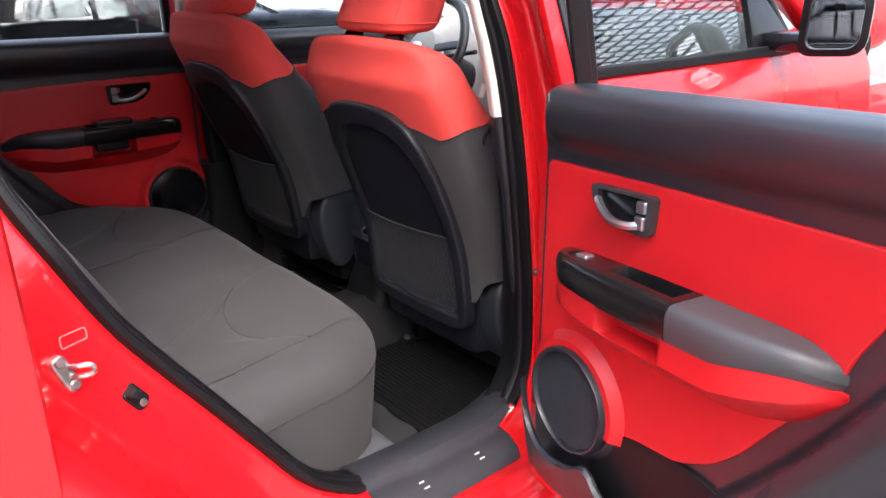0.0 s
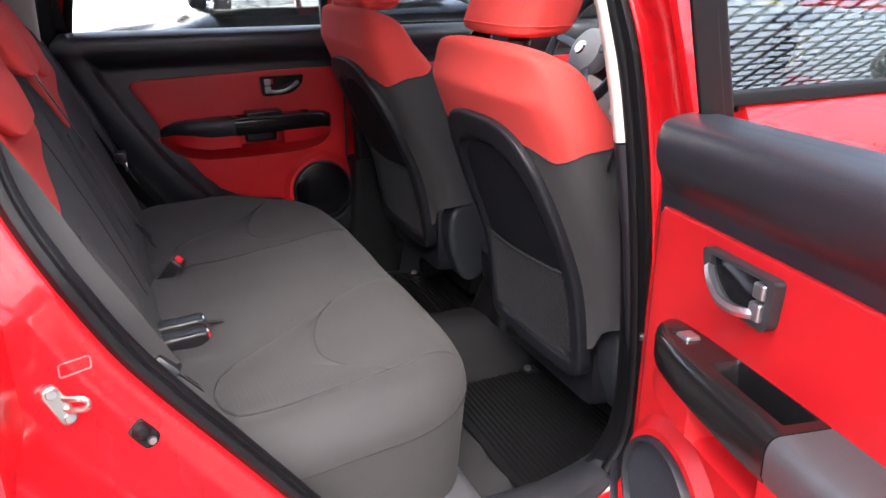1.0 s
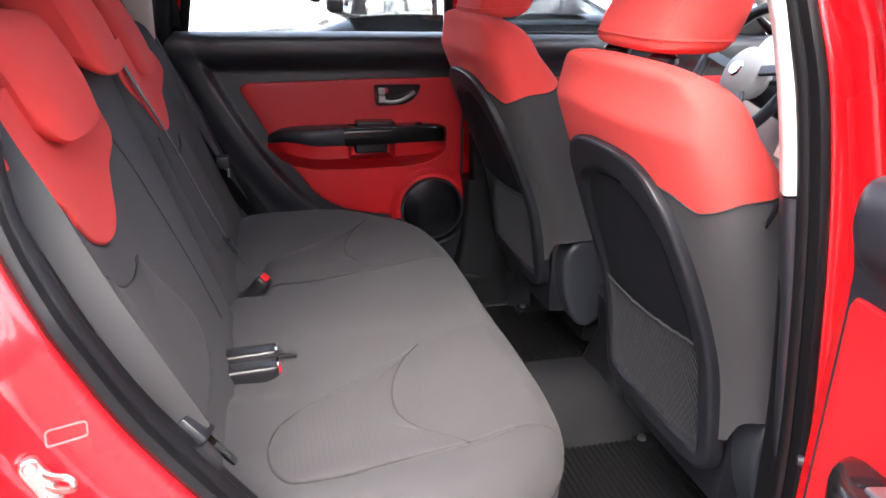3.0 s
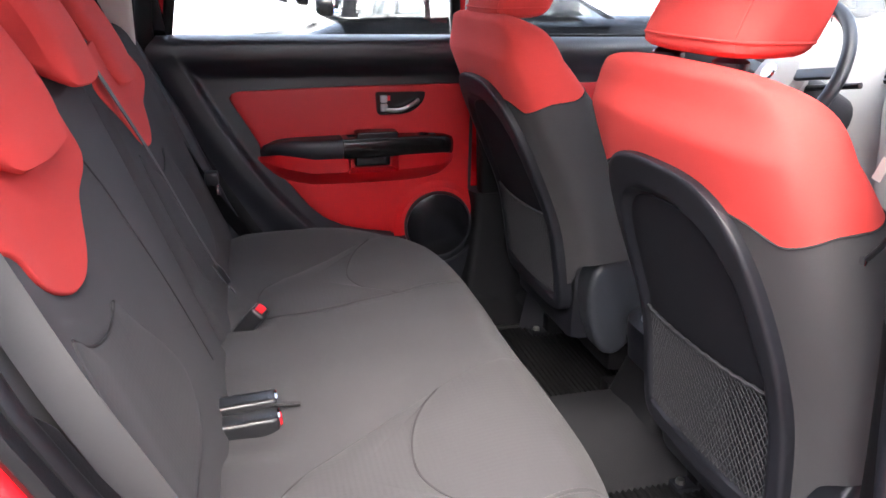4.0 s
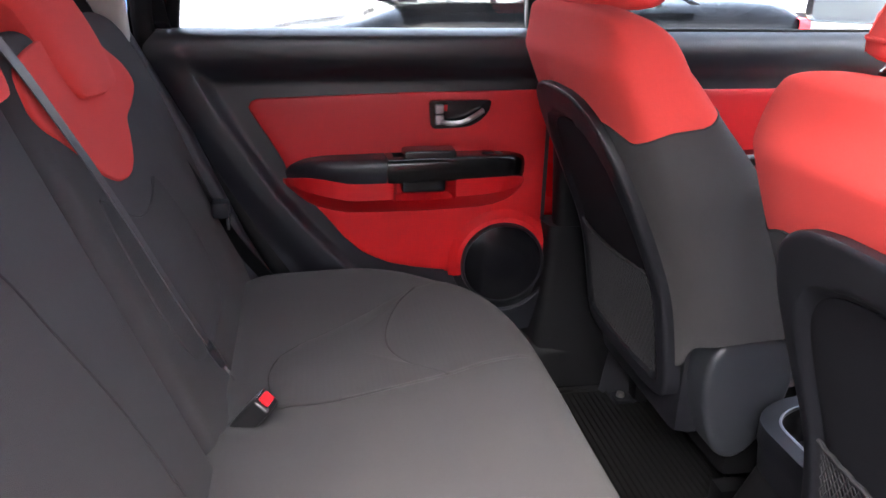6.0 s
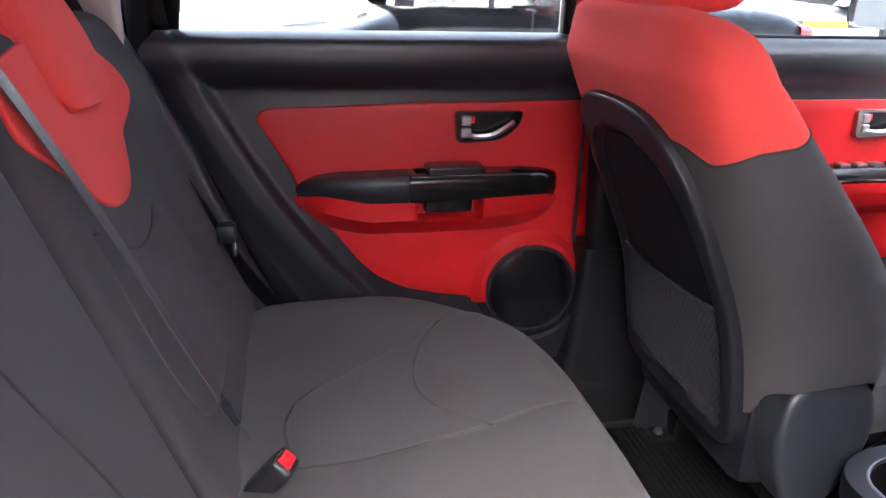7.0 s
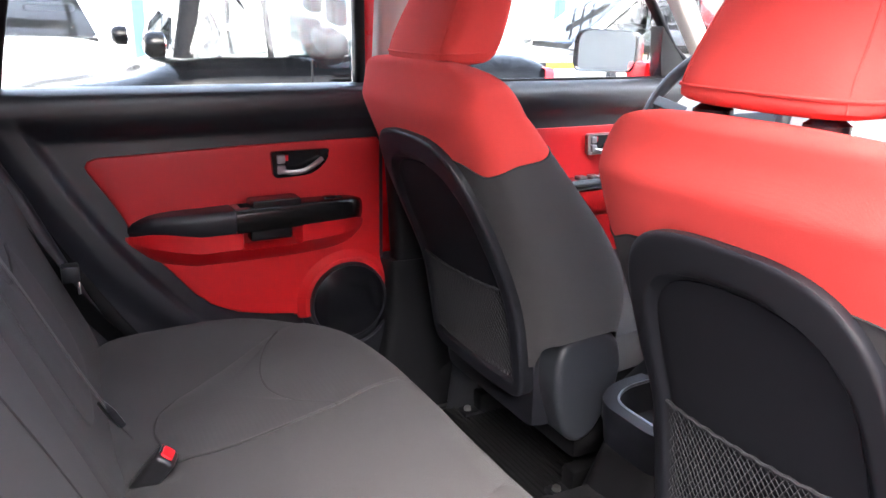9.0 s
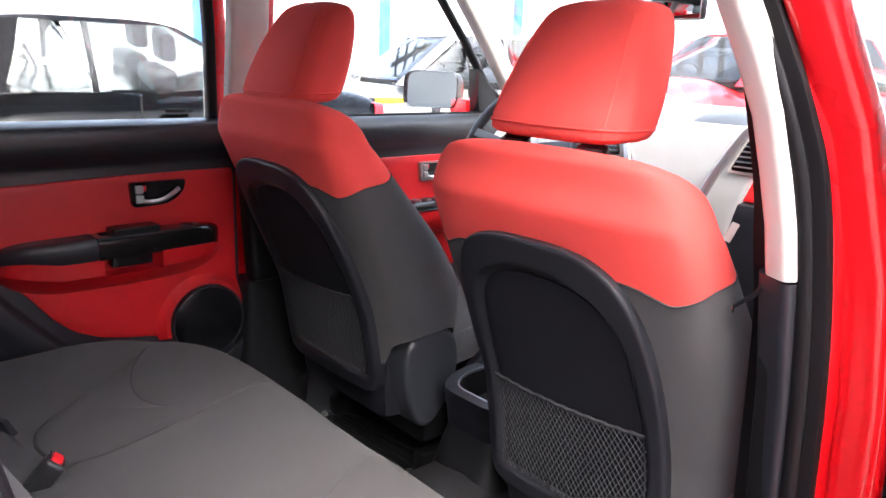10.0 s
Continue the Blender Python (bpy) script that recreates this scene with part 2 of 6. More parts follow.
def sweep(path, profile, closed=False, up=(0, 0, 1), bm=None, caps=True):
    """A profile (2D points) carried along a 3D path; profile x lies across, y along up."""
    bm = bm or bmesh.new()
    p = [Vector(q) for q in path]
    rings = []
    for i, q in enumerate(p):
        a = p[i - 1] if (i or closed) else p[0]
        b = p[(i + 1) % len(p)] if (i < len(p) - 1 or closed) else p[-1]
        d = (b - a).normalized()
        u = Vector(up)
        u = (u - d * u.dot(d))
        u = u.normalized() if u.length > 1e-5 else d.orthogonal().normalized()
        s = d.cross(u)
        rings.append([q + s * x + u * y for x, y in profile])
    if closed:
        rings.append(rings[0])
        vs = skin(bm, rings)
        bmesh.ops.remove_doubles(bm, verts=bm.verts, dist=1e-6)
    else:
        skin(bm, rings, True, caps, caps)
    return bm


def circle(r, n=10, ry=None):
    return [(r * math.cos(2 * math.pi * i / n), (ry or r) * math.sin(2 * math.pi * i / n)) for i in range(n)]


def tube(path, r, n=8, closed=False, bm=None):
    return sweep(path, circle(r, n), closed, (0.13, 0.21, 0.97), bm)


def box(lo, hi, bevel=0.004, bm=None, m=None, seg=2):
    bm2 = bmesh.new()
    bmesh.ops.create_cube(bm2, size=1.0)
    for v in bm2.verts:
        v.co = Vector([lo[i] + (v.co[i] + 0.5) * (hi[i] - lo[i]) for i in range(3)])
    if bevel:
        bmesh.ops.bevel(bm2, geom=bm2.edges[:], offset=bevel, segments=seg, affect="EDGES", profile=0.6)
    if m is not None:
        bmesh.ops.transform(bm2, matrix=m, verts=bm2.verts)
    if bm is None:
        return bm2
    vs = {v: bm.verts.new(v.co) for v in bm2.verts}
    for f in bm2.faces:
        bm.faces.new([vs[v] for v in f.verts])
    bm2.free()
    return bm


def lathe(profile, n=32, m=None, bm=None):
    """Turns (radius, height) points round z."""
    bm = bm or bmesh.new()
    rings = [[Vector((r * math.cos(2 * math.pi * i / n), r * math.sin(2 * math.pi * i / n), h)) for i in range(n)] for r, h in profile]
    if m is not None:
        rings = [[m @ q for q in ring] for ring in rings]
    skin(bm, rings, True, profile[0][0] > 1e-6, profile[-1][0] > 1e-6)
    return bm


def prism(outline, place, h0, h1, bevel=0.0):
    """A flat plate: an outline in (u, v) between two heights of place(u, v, h)."""
    bm = bmesh.new()
    a = [bm.verts.new(place(p[0], p[1], h0)) for p in outline]
    b = [bm.verts.new(place(p[0], p[1], h1)) for p in outline]
    k = len(a)
    bm.faces.new(a)
    bm.faces.new(b)
    for i in range(k):
        bm.faces.new((a[i], a[(i + 1) % k], b[(i + 1) % k], b[i]))
    if bevel:
        bmesh.ops.recalc_face_normals(bm, faces=bm.faces)
        bmesh.ops.bevel(bm, geom=bm.edges[:], offset=bevel, segments=2, affect="EDGES", profile=0.6, clamp_overlap=True)
    return bm


def ring_plate(outer, inner, place, h0, h1):
    """A flat frame between two outlines of equal length."""
    bm = bmesh.new()
    rings = [[place(p[0], p[1], h0) for p in inner], [place(p[0], p[1], h1) for p in inner],
             [place(p[0], p[1], h1) for p in outer], [place(p[0], p[1], h0) for p in outer]]
    rings.append(rings[0])
    skin(bm, rings)
    bmesh.ops.remove_doubles(bm, verts=bm.verts, dist=1e-6)
    return bm


def bump2(x, lo, hi, soft):
    """1 between lo and hi, falling smoothly to 0 over soft."""
    def s(t):
        t = min(max(t, 0), 1)
        return t * t * (3 - 2 * t)
    return s((x - lo) / soft + 0.5) * s((hi - x) / soft + 0.5)


def smooth01(t):
    t = min(max(t, 0), 1)
    return t * t * (3 - 2 * t)


def spline(table, x):
    """Smooth lookup in rows of (x, value): cubic between the rows."""
    n = len(table)
    if x <= table[0][0]:
        return table[0][1]
    if x >= table[-1][0]:
        return table[-1][1]
    for i in range(n - 1):
        a, b = table[i], table[i + 1]
        if x <= b[0]:
            d = b[0] - a[0]
            t = (x - a[0]) / d
            sa = (b[1] - table[i - 1][1]) / (b[0] - table[i - 1][0]) if i else (b[1] - a[1]) / d
            sb = (table[i + 2][1] - a[1]) / (table[i + 2][0] - a[0]) if i + 2 < n else (b[1] - a[1]) / d
            t2, t3 = t * t, t * t * t
            return (2 * t3 - 3 * t2 + 1) * a[1] + (t3 - 2 * t2 + t) * sa * d + (3 * t2 - 2 * t3) * b[1] + (t3 - t2) * sb * d


# ---- the car's shell ----
CX = -0.03                       # middle of the car
FLOOR = 0.235

# right door opening, (y, z) all round
OPENING = [(-0.03, 0.362), (0.030, 0.412), (0.052, 0.47), (0.058, 0.56), (0.055, 0.67), (0.040, 0.80), (0.025, 0.93), (0.008, 1.06), (-0.004, 1.14),
           (-0.018, 1.25), (-0.070, 1.36), (-0.17, 1.44), (-0.32, 1.47), (-0.50, 1.465), (-0.68, 1.42), (-0.757, 1.30), (-0.787, 1.15), (-0.796, 1.05), (-0.785, 0.965),
           (-0.740, 0.865), (-0.699, 0.783), (-0.651, 0.710), (-0.597, 0.635), (-0.531, 0.541), (-0.466, 0.450), (-0.402, 0.393), (-0.33, 0.362), (-0.18, 0.352)]


FRONT_X = [(0.30, 0.690), (0.45, 0.680), (0.67, 0.668), (0.80, 0.667), (0.93, 0.660), (1.06, 0.644), (1.14, 0.620), (1.25, 0.574), (1.45, 0.525)]


def side_x(z, y=-1.0):
    """How far out the rim of the opening stands; the front pillar leans in more."""
    f = min(max((y + 0.45) / 0.25, 0), 1)
    return (0.695 - 0.30 * max(0.0, z - 0.88)) * (1 - f) + spline(FRONT_X, z) * f


RIM = resample(curve2([(y, z) for y, z in OPENING], 400), 220)


def rim_offset(i, o, dx):
    """A point beside the opening's rim: o outward in the plane, dx outward from the car."""
    k = len(RIM)
    d = (RIM[(i + 1) % k] - RIM[i - 1]).normalized()
    n = Vector((d.y, -d.x))
    p = RIM[i] + n * o
    return Vector((side_x(RIM[i].y, RIM[i].x) + dx, p.x, p.y))


def narrow(i):
    """1 on the narrow pillar and roof side, 0 along the wide rear panel and sill."""
    y, z = RIM[i].x, RIM[i].y
    f = min(max((y + 0.32) / 0.24, 0), 1) * min(max((z - 0.40) / 0.06, 0), 1)
    g = min(max((z - 1.15) / 0.2, 0), 1)
    f = max(f, g)
    return f * f * (3 - 2 * f)


steps = [(-0.004, -0.05), (0.0, -0.012), (0.006, 0.004), (0.020, 0.010), (0.045, 0.020), (0.075, 0.040), (0.090, 0.052), (0.100, 0.075), (0.106, 0.105),
         (0.114, 0.125), (0.128, 0.138), (0.150, 0.145), (0.21, 0.15), (0.32, 0.152)]
bm = bmesh.new()
rows = []
fine = [steps[1]] + [(o, spline(steps[1:], o)) for o in [0.002 + 0.158 * (k / 44) for k in range(45)]] + steps[-2:]
for o, dx in fine:
    row = []
    for i in range(len(RIM)):
        f = narrow(i)
        oo = o * (1 - f) + min(o, 0.050 + 0.02 * o) * f
        xx = dx * (1 - f) + min(dx, 0.045 + 0.05 * dx) * f
        row.append(rim_offset(i, oo, xx))
    rows.append(row)
skin(bm, rows)
car_body = thing("car_body", (CX, 0, 0), "glossy red hatchback car body with its rear door open", "car body")
part("side_panel", bm, PAINT, car_body, "glossy red jamb round the rear door opening")

# seal round the opening: an outer bulb and an inner lip
# it runs under the sill plate along the bottom
covered = [i for i in range(len(RIM)) if (RIM[i].y < 0.371 and -0.345 < RIM[i].x < -0.15) or (RIM[i].y < 0.379 and -0.16 < RIM[i].x < 0.005)]
start = (covered[-1] + 1) % len(RIM) if covered[0] != 0 else next(i for i in range(len(RIM)) if i not in covered)
open_run = [(start + k) % len(RIM) for k in range(len(RIM) - len(covered))]
bm = sweep([rim_offset(i, -0.004, 0.0) for i in open_run], [(0.009 * math.cos(a) * (1 + 0.25 * math.cos(3 * a)), 0.011 * math.sin(a)) for a in [k * math.pi / 7 for k in range(14)]], False, (1, 0, 0))
part("door_seal", bm, RUBBER, car_body, "black rubber door seal")
bm = sweep([rim_offset(i, -0.012, -0.016) for i in open_run], circle(0.006, 10, 0.010), False, (1, 0, 0))
part("inner_seal", bm, RUBBER, car_body, "black rubber inner seal lip")
bm = bmesh.new()
skin(bm, [[rim_offset(i, o, dx * (1 - 0.85 * min(max((RIM[i].y - 0.84) / 0.08, 0), 1))) for i in range(len(RIM))] for o, dx in ((0.0, -0.010), (-0.002, -0.03), (-0.004, -0.06), (0.004, -0.075))])
part("jamb_liner", bm, RUBBER, car_body, "black inner edge of the door opening")

# floor, tunnel, sill inside, bulkhead, tail and roof
bm = box((-0.74, -1.5, 0.19), (0.70, 1.3, FLOOR), 0.01)
part("floor_pan", bm, CARPET, car_body, "dark grey carpeted floor")
tunnel = [(-0.16, FLOOR - 0.01), (-0.14, 0.30), (-0.09, 0.345), (0.0, 0.355), (0.04, 0.345), (0.09, 0.30), (0.11, FLOOR - 0.01)]
bm = bmesh.new()
skin(bm, [[Vector((x, y, z)) for x, z in tunnel] for y in (-0.2, 0.2, 0.6, 1.2)], False)
part("tunnel", bm, CARPET, car_body, "dark carpeted tunnel")
bm = box((-0.72, 1.25, 0.2), (0.66, 1.32, 0.98), 0.02)
part("bulkhead", bm, BLACK_PLASTIC, car_body)
bm = box((-0.70, -1.62, 0.2), (0.64, -1.50, 1.0), 0.02)
part("tail_trim", bm, SOFT_BLACK, car_body)
roof_rows = []
for y, z, w in [(-1.58, 1.40, 0.50), (-1.5, 1.47, 0.53), (-1.2, 1.515, 0.55), (-0.6, 1.545, 0.555), (0.0, 1.54, 0.55), (0.35, 1.515, 0.54), (0.52, 1.48, 0.53)]:
    roof_rows.append([Vector((CX + w * 1.03 * k / 8, y, z - 0.05 * abs(k / 8) ** 3)) for k in range(-8, 9)])
bm = bmesh.new()
skin(bm, roof_rows, False)
skin(bm, [[p + Vector((0, 0, 0.035)) for p in r] for r in roof_rows], False)
part("roof", bm, PAINT, car_body, "red roof panel")
bm = bmesh.new()
skin(bm, [[p - Vector((0, 0, 0.012)) for p in r] for r in roof_rows], False)
part("headliner", bm, HEADLINER, car_body, "grey fabric headliner")

# inner sill trim with the scuff plate, seen through the opening
prof = [(0.505, FLOOR + 0.002), (0.535, 0.268), (0.566, 0.320), (0.606, 0.358), (0.640, 0.372), (0.668, 0.376), (0.680, 0.373), (0.687, 0.362), (0.694, 0.3555), (0.704, 0.3535), (0.722, 0.351), (0.748, 0.340), (0.757, 0.327)]
bm = bmesh.new()
ys = [-0.345 + 0.405 * k / 20 for k in range(21)]


def sill_lift(x, y):
    """The sill's front end curls up towards the pillar."""
    return 0.034 * min(max((y + 0.055) / 0.10, 0), 1) ** 1.6 * min(max((x - 0.56) / 0.08, 0), 1)


def sill_at(x, y, z, drop=0.0):
    """A point of the sill trim, whose outer flank stops short of the front end."""
    v = min(y, -0.036 - 0.25 * max(x - 0.738, 0)) if x > 0.69 else y
    return Vector((x - 0.012 * max(0, (v + 0.06) / 0.1) * (1 if x < 0.7 else 0), v, z + 0.004 * math.sin(9 * v) + sill_lift(x, v) + (0.009 * min(max((-0.24 - v) / 0.07, 0), 1) if x > 0.684 else 0) - drop))


skin(bm, [[sill_at(x, y, z) for x, z in prof] for y in ys], False)
skin(bm, [[sill_at(x, y, z, 0.005) for x, z in prof] for y in ys], False)
sill = part("sill_trim", bm, GREY_PLASTIC, car_body, "scuffed grey plastic sill trim")
for y0 in (-0.245, -0.115):
    for k in range(2):
        part("sill_mark", box((0.722 + 0.012 * k, y0 - 0.012 + 0.003 * k, 0.3480 - 0.005 * k), (0.7238 + 0.012 * k, y0 - 0.001 + 0.003 * k, 0.3513 - 0.005 * k), 0.0004), BEIGE, sill)
# striker, buffer and stickers on the rear jamb
JAMB_N = Vector((0.93, 0.30, 0.20)).normalized()


def jamb_x(y, z):
    """How far out the rear jamb stands at (y, z)."""
    near = min(range(len(RIM)), key=lambda i: (RIM[i] - Vector((y, z))).length)
    o = (RIM[near] - Vector((y, z))).length
    return side_x(RIM[near].y) + spline(steps[2:], o)


def jamb_place(o, turn=0.0):
    """A place on the rear jamb: a runs along the rim, b away from it."""
    c, s = math.cos(turn), math.sin(turn)

    def at(a, b, h):
        y = o[1] + (0.58 * c - 0.81 * s) * a + (-0.81 * c - 0.58 * s) * b
        z = o[2] + (-0.81 * c - 0.58 * s) * a + (-0.58 * c + 0.81 * s) * b
        return Vector((jamb_x(y, z), y, z)) + JAMB_N * h
    return at


so = Vector((jamb_x(-0.764, 0.758), -0.764, 0.758))
mz = JAMB_N.to_track_quat("Z", "Y").to_matrix().to_4x4()
sq = Vector((0.1, -0.35, 0.93)).normalized()
sp_ = JAMB_N.cross(sq).normalized()
pl = lambda a, b, h: so + sq * a + sp_ * b + JAMB_N * (h + 0.003)
striker = part("striker", pad(resample(rounded([(-0.026, -0.009), (0.026, -0.009), (0.026, 0.009), (-0.026, 0.009)], 0.009), 40), pl, 0.005, 0.002, 3), STEEL, car_body, "bright steel door striker")
part("striker_loop", tube([so + Vector(q) for q in curve2([(0.0, 0.002, 0.008), (0.010, 0.012, 0.009), (0.014, 0.024, 0.009), (0.015, 0.029, 0.004), (0.014, 0.026, -0.003), (0.010, 0.013, -0.004), (0.0, 0.002, -0.004)], 30, False)], 0.0034, 8), STEEL, striker)
for q in (-0.018, 0.018):
    part("bolt", lathe([(0.0, 0.004), (0.005, 0.004), (0.006, 0.002), (0.006, 0)], 10, Matrix.Translation(pl(q, 0, 0.004)) @ mz), STEEL, striker)
pl2 = jamb_place((0.703, -0.688, 0.690))
plug = part("buffer", pad(rounded([(-0.018, -0.010), (0.014, -0.010), (0.020, 0.0), (0.014, 0.0105), (-0.018, 0.010)], 0.005), pl2, 0.004, 0.002, 3), RUBBER, car_body, "black rubber door buffer")
part("buffer_knob", lathe([(0, 0.010), (0.006, 0.009), (0.009, 0.005), (0.010, 0)], 16, Matrix.Translation(pl2(-0.008, 0, 0.004)) @ mz), RUBBER, plug)
part("screw", lathe([(0, 0.003), (0.004, 0.003), (0.0055, 0.0)], 12, Matrix.Translation(pl2(0.011, 0.001, 0.004)) @ mz), STEEL, plug)
pl3 = jamb_place((0.70, -0.744, 0.789), -0.95)
oo = rounded([(-0.016, -0.0075), (0.016, -0.0075), (0.016, 0.0075), (-0.016, 0.0075)], 0.004)
ii = rounded([(-0.0146, -0.0061), (0.0146, -0.0061), (0.0146, 0.0061), (-0.0146, 0.0061)], 0.003)
part("sticker", ring_plate(oo, ii, pl3, 0.0, 0.0015), STICKER, car_body, "faded clear sticker outline on the jamb")

# ---- pillars and trims ----


def bar(points, profile, up):
    return sweep(points, profile, False, up)


def slab(w, d):
    return [(x, y) for x, y in rounded([(-w, -d), (w, -d), (w, d), (-w, d)], min(w, d) * 0.7, 3)]


# near pillar between the doors: pale upper trim and dark lower trim
near_b = [(0.618, 0.020, 0.945), (0.612, 0.012, 1.005), (0.600, 0.004, 1.07), (0.588, -0.006, 1.13), (0.566, -0.016, 1.19), (0.542, -0.030, 1.25), (0.513, -0.068, 1.36), (0.493, -0.105, 1.47)]
part("pillar_trim_upper", bar(near_b, slab(0.023, 0.016), (-0.5, -0.85, 0)), BEIGE, car_body, "pale plastic upper pillar trim")
part("pillar_trim_lower", bar([(0.61, 0.105, 0.24), (0.615, 0.095, 0.50), (0.618, 0.052, 0.80), (0.613, 0.026, 0.944)], slab(0.030, 0.018), (-0.5, -0.85, 0)), SOFT_BLACK, car_body, "dark plastic lower pillar trim")
part("pillar_panel", bar([(0.705, 0.090, 0.30), (0.710, 0.096, 0.6), (0.705, 0.084, 0.80), (0.692, 0.068, 0.95), (0.655, 0.042, 1.12), (0.585, -0.035, 1.34), (0.535, -0.085, 1.47)], slab(0.024, 0.028), (1, 0, 0)), PAINT, car_body, "red pillar between the doors")
# near windscreen pillar and roof rail
part("windscreen_pillar", bar([(0.72, 1.10, 1.0), (0.66, 0.86, 1.17), (0.60, 0.62, 1.36), (0.56, 0.45, 1.47)], slab(0.035, 0.03), (1, 0, 0.3)), PAINT, car_body)
part("roof_rail", bar([(0.55, 0.48, 1.485), (0.555, 0.0, 1.51), (0.555, -0.5, 1.515), (0.54, -1.0, 1.49), (0.52, -1.5, 1.44)], slab(0.04, 0.035), (0, 0, 1)), PAINT, car_body)
part("rear_pillar_trim", bar([(0.60, -0.94, 0.90), (0.58, -0.92, 1.10), (0.53, -0.88, 1.30), (0.50, -0.85, 1.46)], slab(0.10, 0.02), (1, 0, 0)), BEIGE, car_body, "pale plastic rear pillar trim")
part("quarter_trim", box((0.60, -1.5, 0.24), (0.67, -0.80, 1.0), 0.02), SOFT_BLACK, car_body, "dark plastic luggage side trim")

# far side


def far_x(z):
    return -0.735 + 0.30 * max(0.0, z - 1.0)


part("far_pillar_trim", bar([(far_x(z) + 0.03, y, z) for y, z in [(0.005, 0.96), (0.0, 1.10), (-0.012, 1.25), (-0.03, 1.40), (-0.05, 1.48)]], slab(0.048, 0.018), (1, 0, 0)), BEIGE, car_body, "pale plastic upper pillar trim")
part("far_pillar_lower", bar([(-0.705, 0.125, 0.235), (-0.705, 0.108, 0.35), (-0.703, 0.085, 0.50), (-0.705, 0.072, 0.75), (-0.708, 0.055, 0.98)], slab(0.070, 0.026), (1, 0, 0)), FOOT_TRIM, car_body, "dark plastic lower pillar trim")
part("far_windscreen_pillar", bar([(far_x(z) + 0.03, y, z) for y, z in [(1.12, 0.96), (0.90, 1.10), (0.75, 1.24), (0.60, 1.37), (0.45, 1.48)]], slab(0.030, 0.022), (1, 0, 0.3)), BEIGE, car_body, "pale plastic windscreen pillar trim")
# outer edge of the red pillar; black stands in for shade on its paint
part("far_windscreen_frame", bar([(far_x(z) - 0.02, y - 0.035, z) for y, z in [(1.10, 0.96), (0.88, 1.10), (0.73, 1.24), (0.58, 1.37), (0.43, 1.48)]], slab(0.008, 0.012), (1, 0, 0.3)), RUBBER, car_body, "windscreen pillar edge, coloured dark for shade")
part("far_roof_rail", bar([(far_x(1.48), 0.48, 1.49), (far_x(1.49), 0.0, 1.51), (far_x(1.49), -0.5, 1.51), (far_x(1.46), -1.0, 1.49), (-0.60, -1.5, 1.44)], slab(0.045, 0.035), (0, 0, 1)), BEIGE, car_body, "pale headliner edge")
part("far_rear_pillar", bar([(-0.672, -0.885, 1.003), (-0.645, -0.88, 1.10), (-0.60, -0.865, 1.28), (-0.57, -0.85, 1.47)], slab(0.074, 0.015), (1, 0, 0)), BEIGE, car_body, "pale plastic rear pillar trim")
part("far_rear_pillar_lower", bar([(-0.655, -0.62, 0.40), (-0.668, -0.72, 0.60), (-0.678, -0.80, 0.80), (-0.682, -0.87, 0.94), (-0.680, -0.90, 1.003)], slab(0.085, 0.018), (1, 0, 0)), SOFT_BLACK, car_body, "dark plastic lower rear pillar trim")
part("far_quarter_trim", box((-0.76, -1.5, 0.24), (-0.715, -0.80, 1.0), 0.02), SOFT_BLACK, car_body, "dark plastic luggage side trim")
part("far_seal", bar([(far_x(z) - 0.004, y, z) for y, z in [(-0.54, 0.45), (-0.63, 0.62), (-0.72, 0.80), (-0.795, 0.95), (-0.795, 1.05), (-0.775, 1.18), (-0.72, 1.36), (-0.66, 1.46)]], slab(0.020, 0.024), (1, 0, 0)), RUBBER, car_body, "black rubber door seal")
part("far_sill_trim", box((-0.78, -0.75, 0.20), (-0.655, 1.2, 0.345), 0.045, None, None, 5), FOOT_TRIM, car_body, "dark plastic sill trim")
foot = []
for k in range(15):
    z = 0.236 + 0.38 * k / 14
    f = (1 - k / 14) ** 2.2
    foot.append([Vector((x, y, z)) for x, y in rounded([(-0.76, -0.02 - 0.06 * f), (-0.678 + 0.028 * f, -0.005 - 0.05 * f), (-0.672 + 0.030 * f, 0.09 + 0.03 * f), (-0.682 + 0.026 * f, 0.135 + 0.05 * f), (-0.76, 0.17 + 0.15 * f)], 0.02, 4)])
bm = bmesh.new()
skin(bm, foot, True, True, True)
part("far_pillar_foot", bm, FOOT_TRIM, car_body, "dark flared pillar foot trim")
# cover of the far seat's outer rail and the ridge of trim beside it
cover = bmesh.new()
lo = [(-0.606, 0.105, 0.236), (-0.568, 0.176, 0.236), (-0.560, 0.44, 0.236), (-0.66, 0.44, 0.236)]
hi = [(-0.648, 0.147, 0.360), (-0.585, 0.186, 0.366), (-0.575, 0.44, 0.372), (-0.66, 0.44, 0.366)]
skin(cover, [[Vector(p) for p in lo], [Vector(p) for p in hi]], True, True, True)
bmesh.ops.bevel(cover, geom=cover.edges[:], offset=0.007, segments=3, affect="EDGES", profile=0.6)
rail_cover = part("rail_cover", cover, BLACK_PLASTIC, car_body, "black plastic seat rail cover")
part("mount_foot", box((-0.582, 0.168, 0.243), (-0.548, 0.186, 0.250), 0.002), STEEL, rail_cover, "bright steel seat mount")
part("mount_bolt", lathe([(0, 0.006), (0.006, 0.006), (0.008, 0.0)], 8, Matrix.Translation((-0.610, 0.126, 0.246))), STEEL, rail_cover)
part("trim_ridge", sweep(curve2([(-0.700, 0.165, 0.372), (-0.690, 0.135, 0.350), (-0.676, 0.095, 0.300), (-0.668, 0.070, 0.240)], 20, False), slab(0.020, 0.012), False, (1, -0.4, 0.3)), BLACK_PLASTIC, car_body, "moulded ridge on the sill trim")
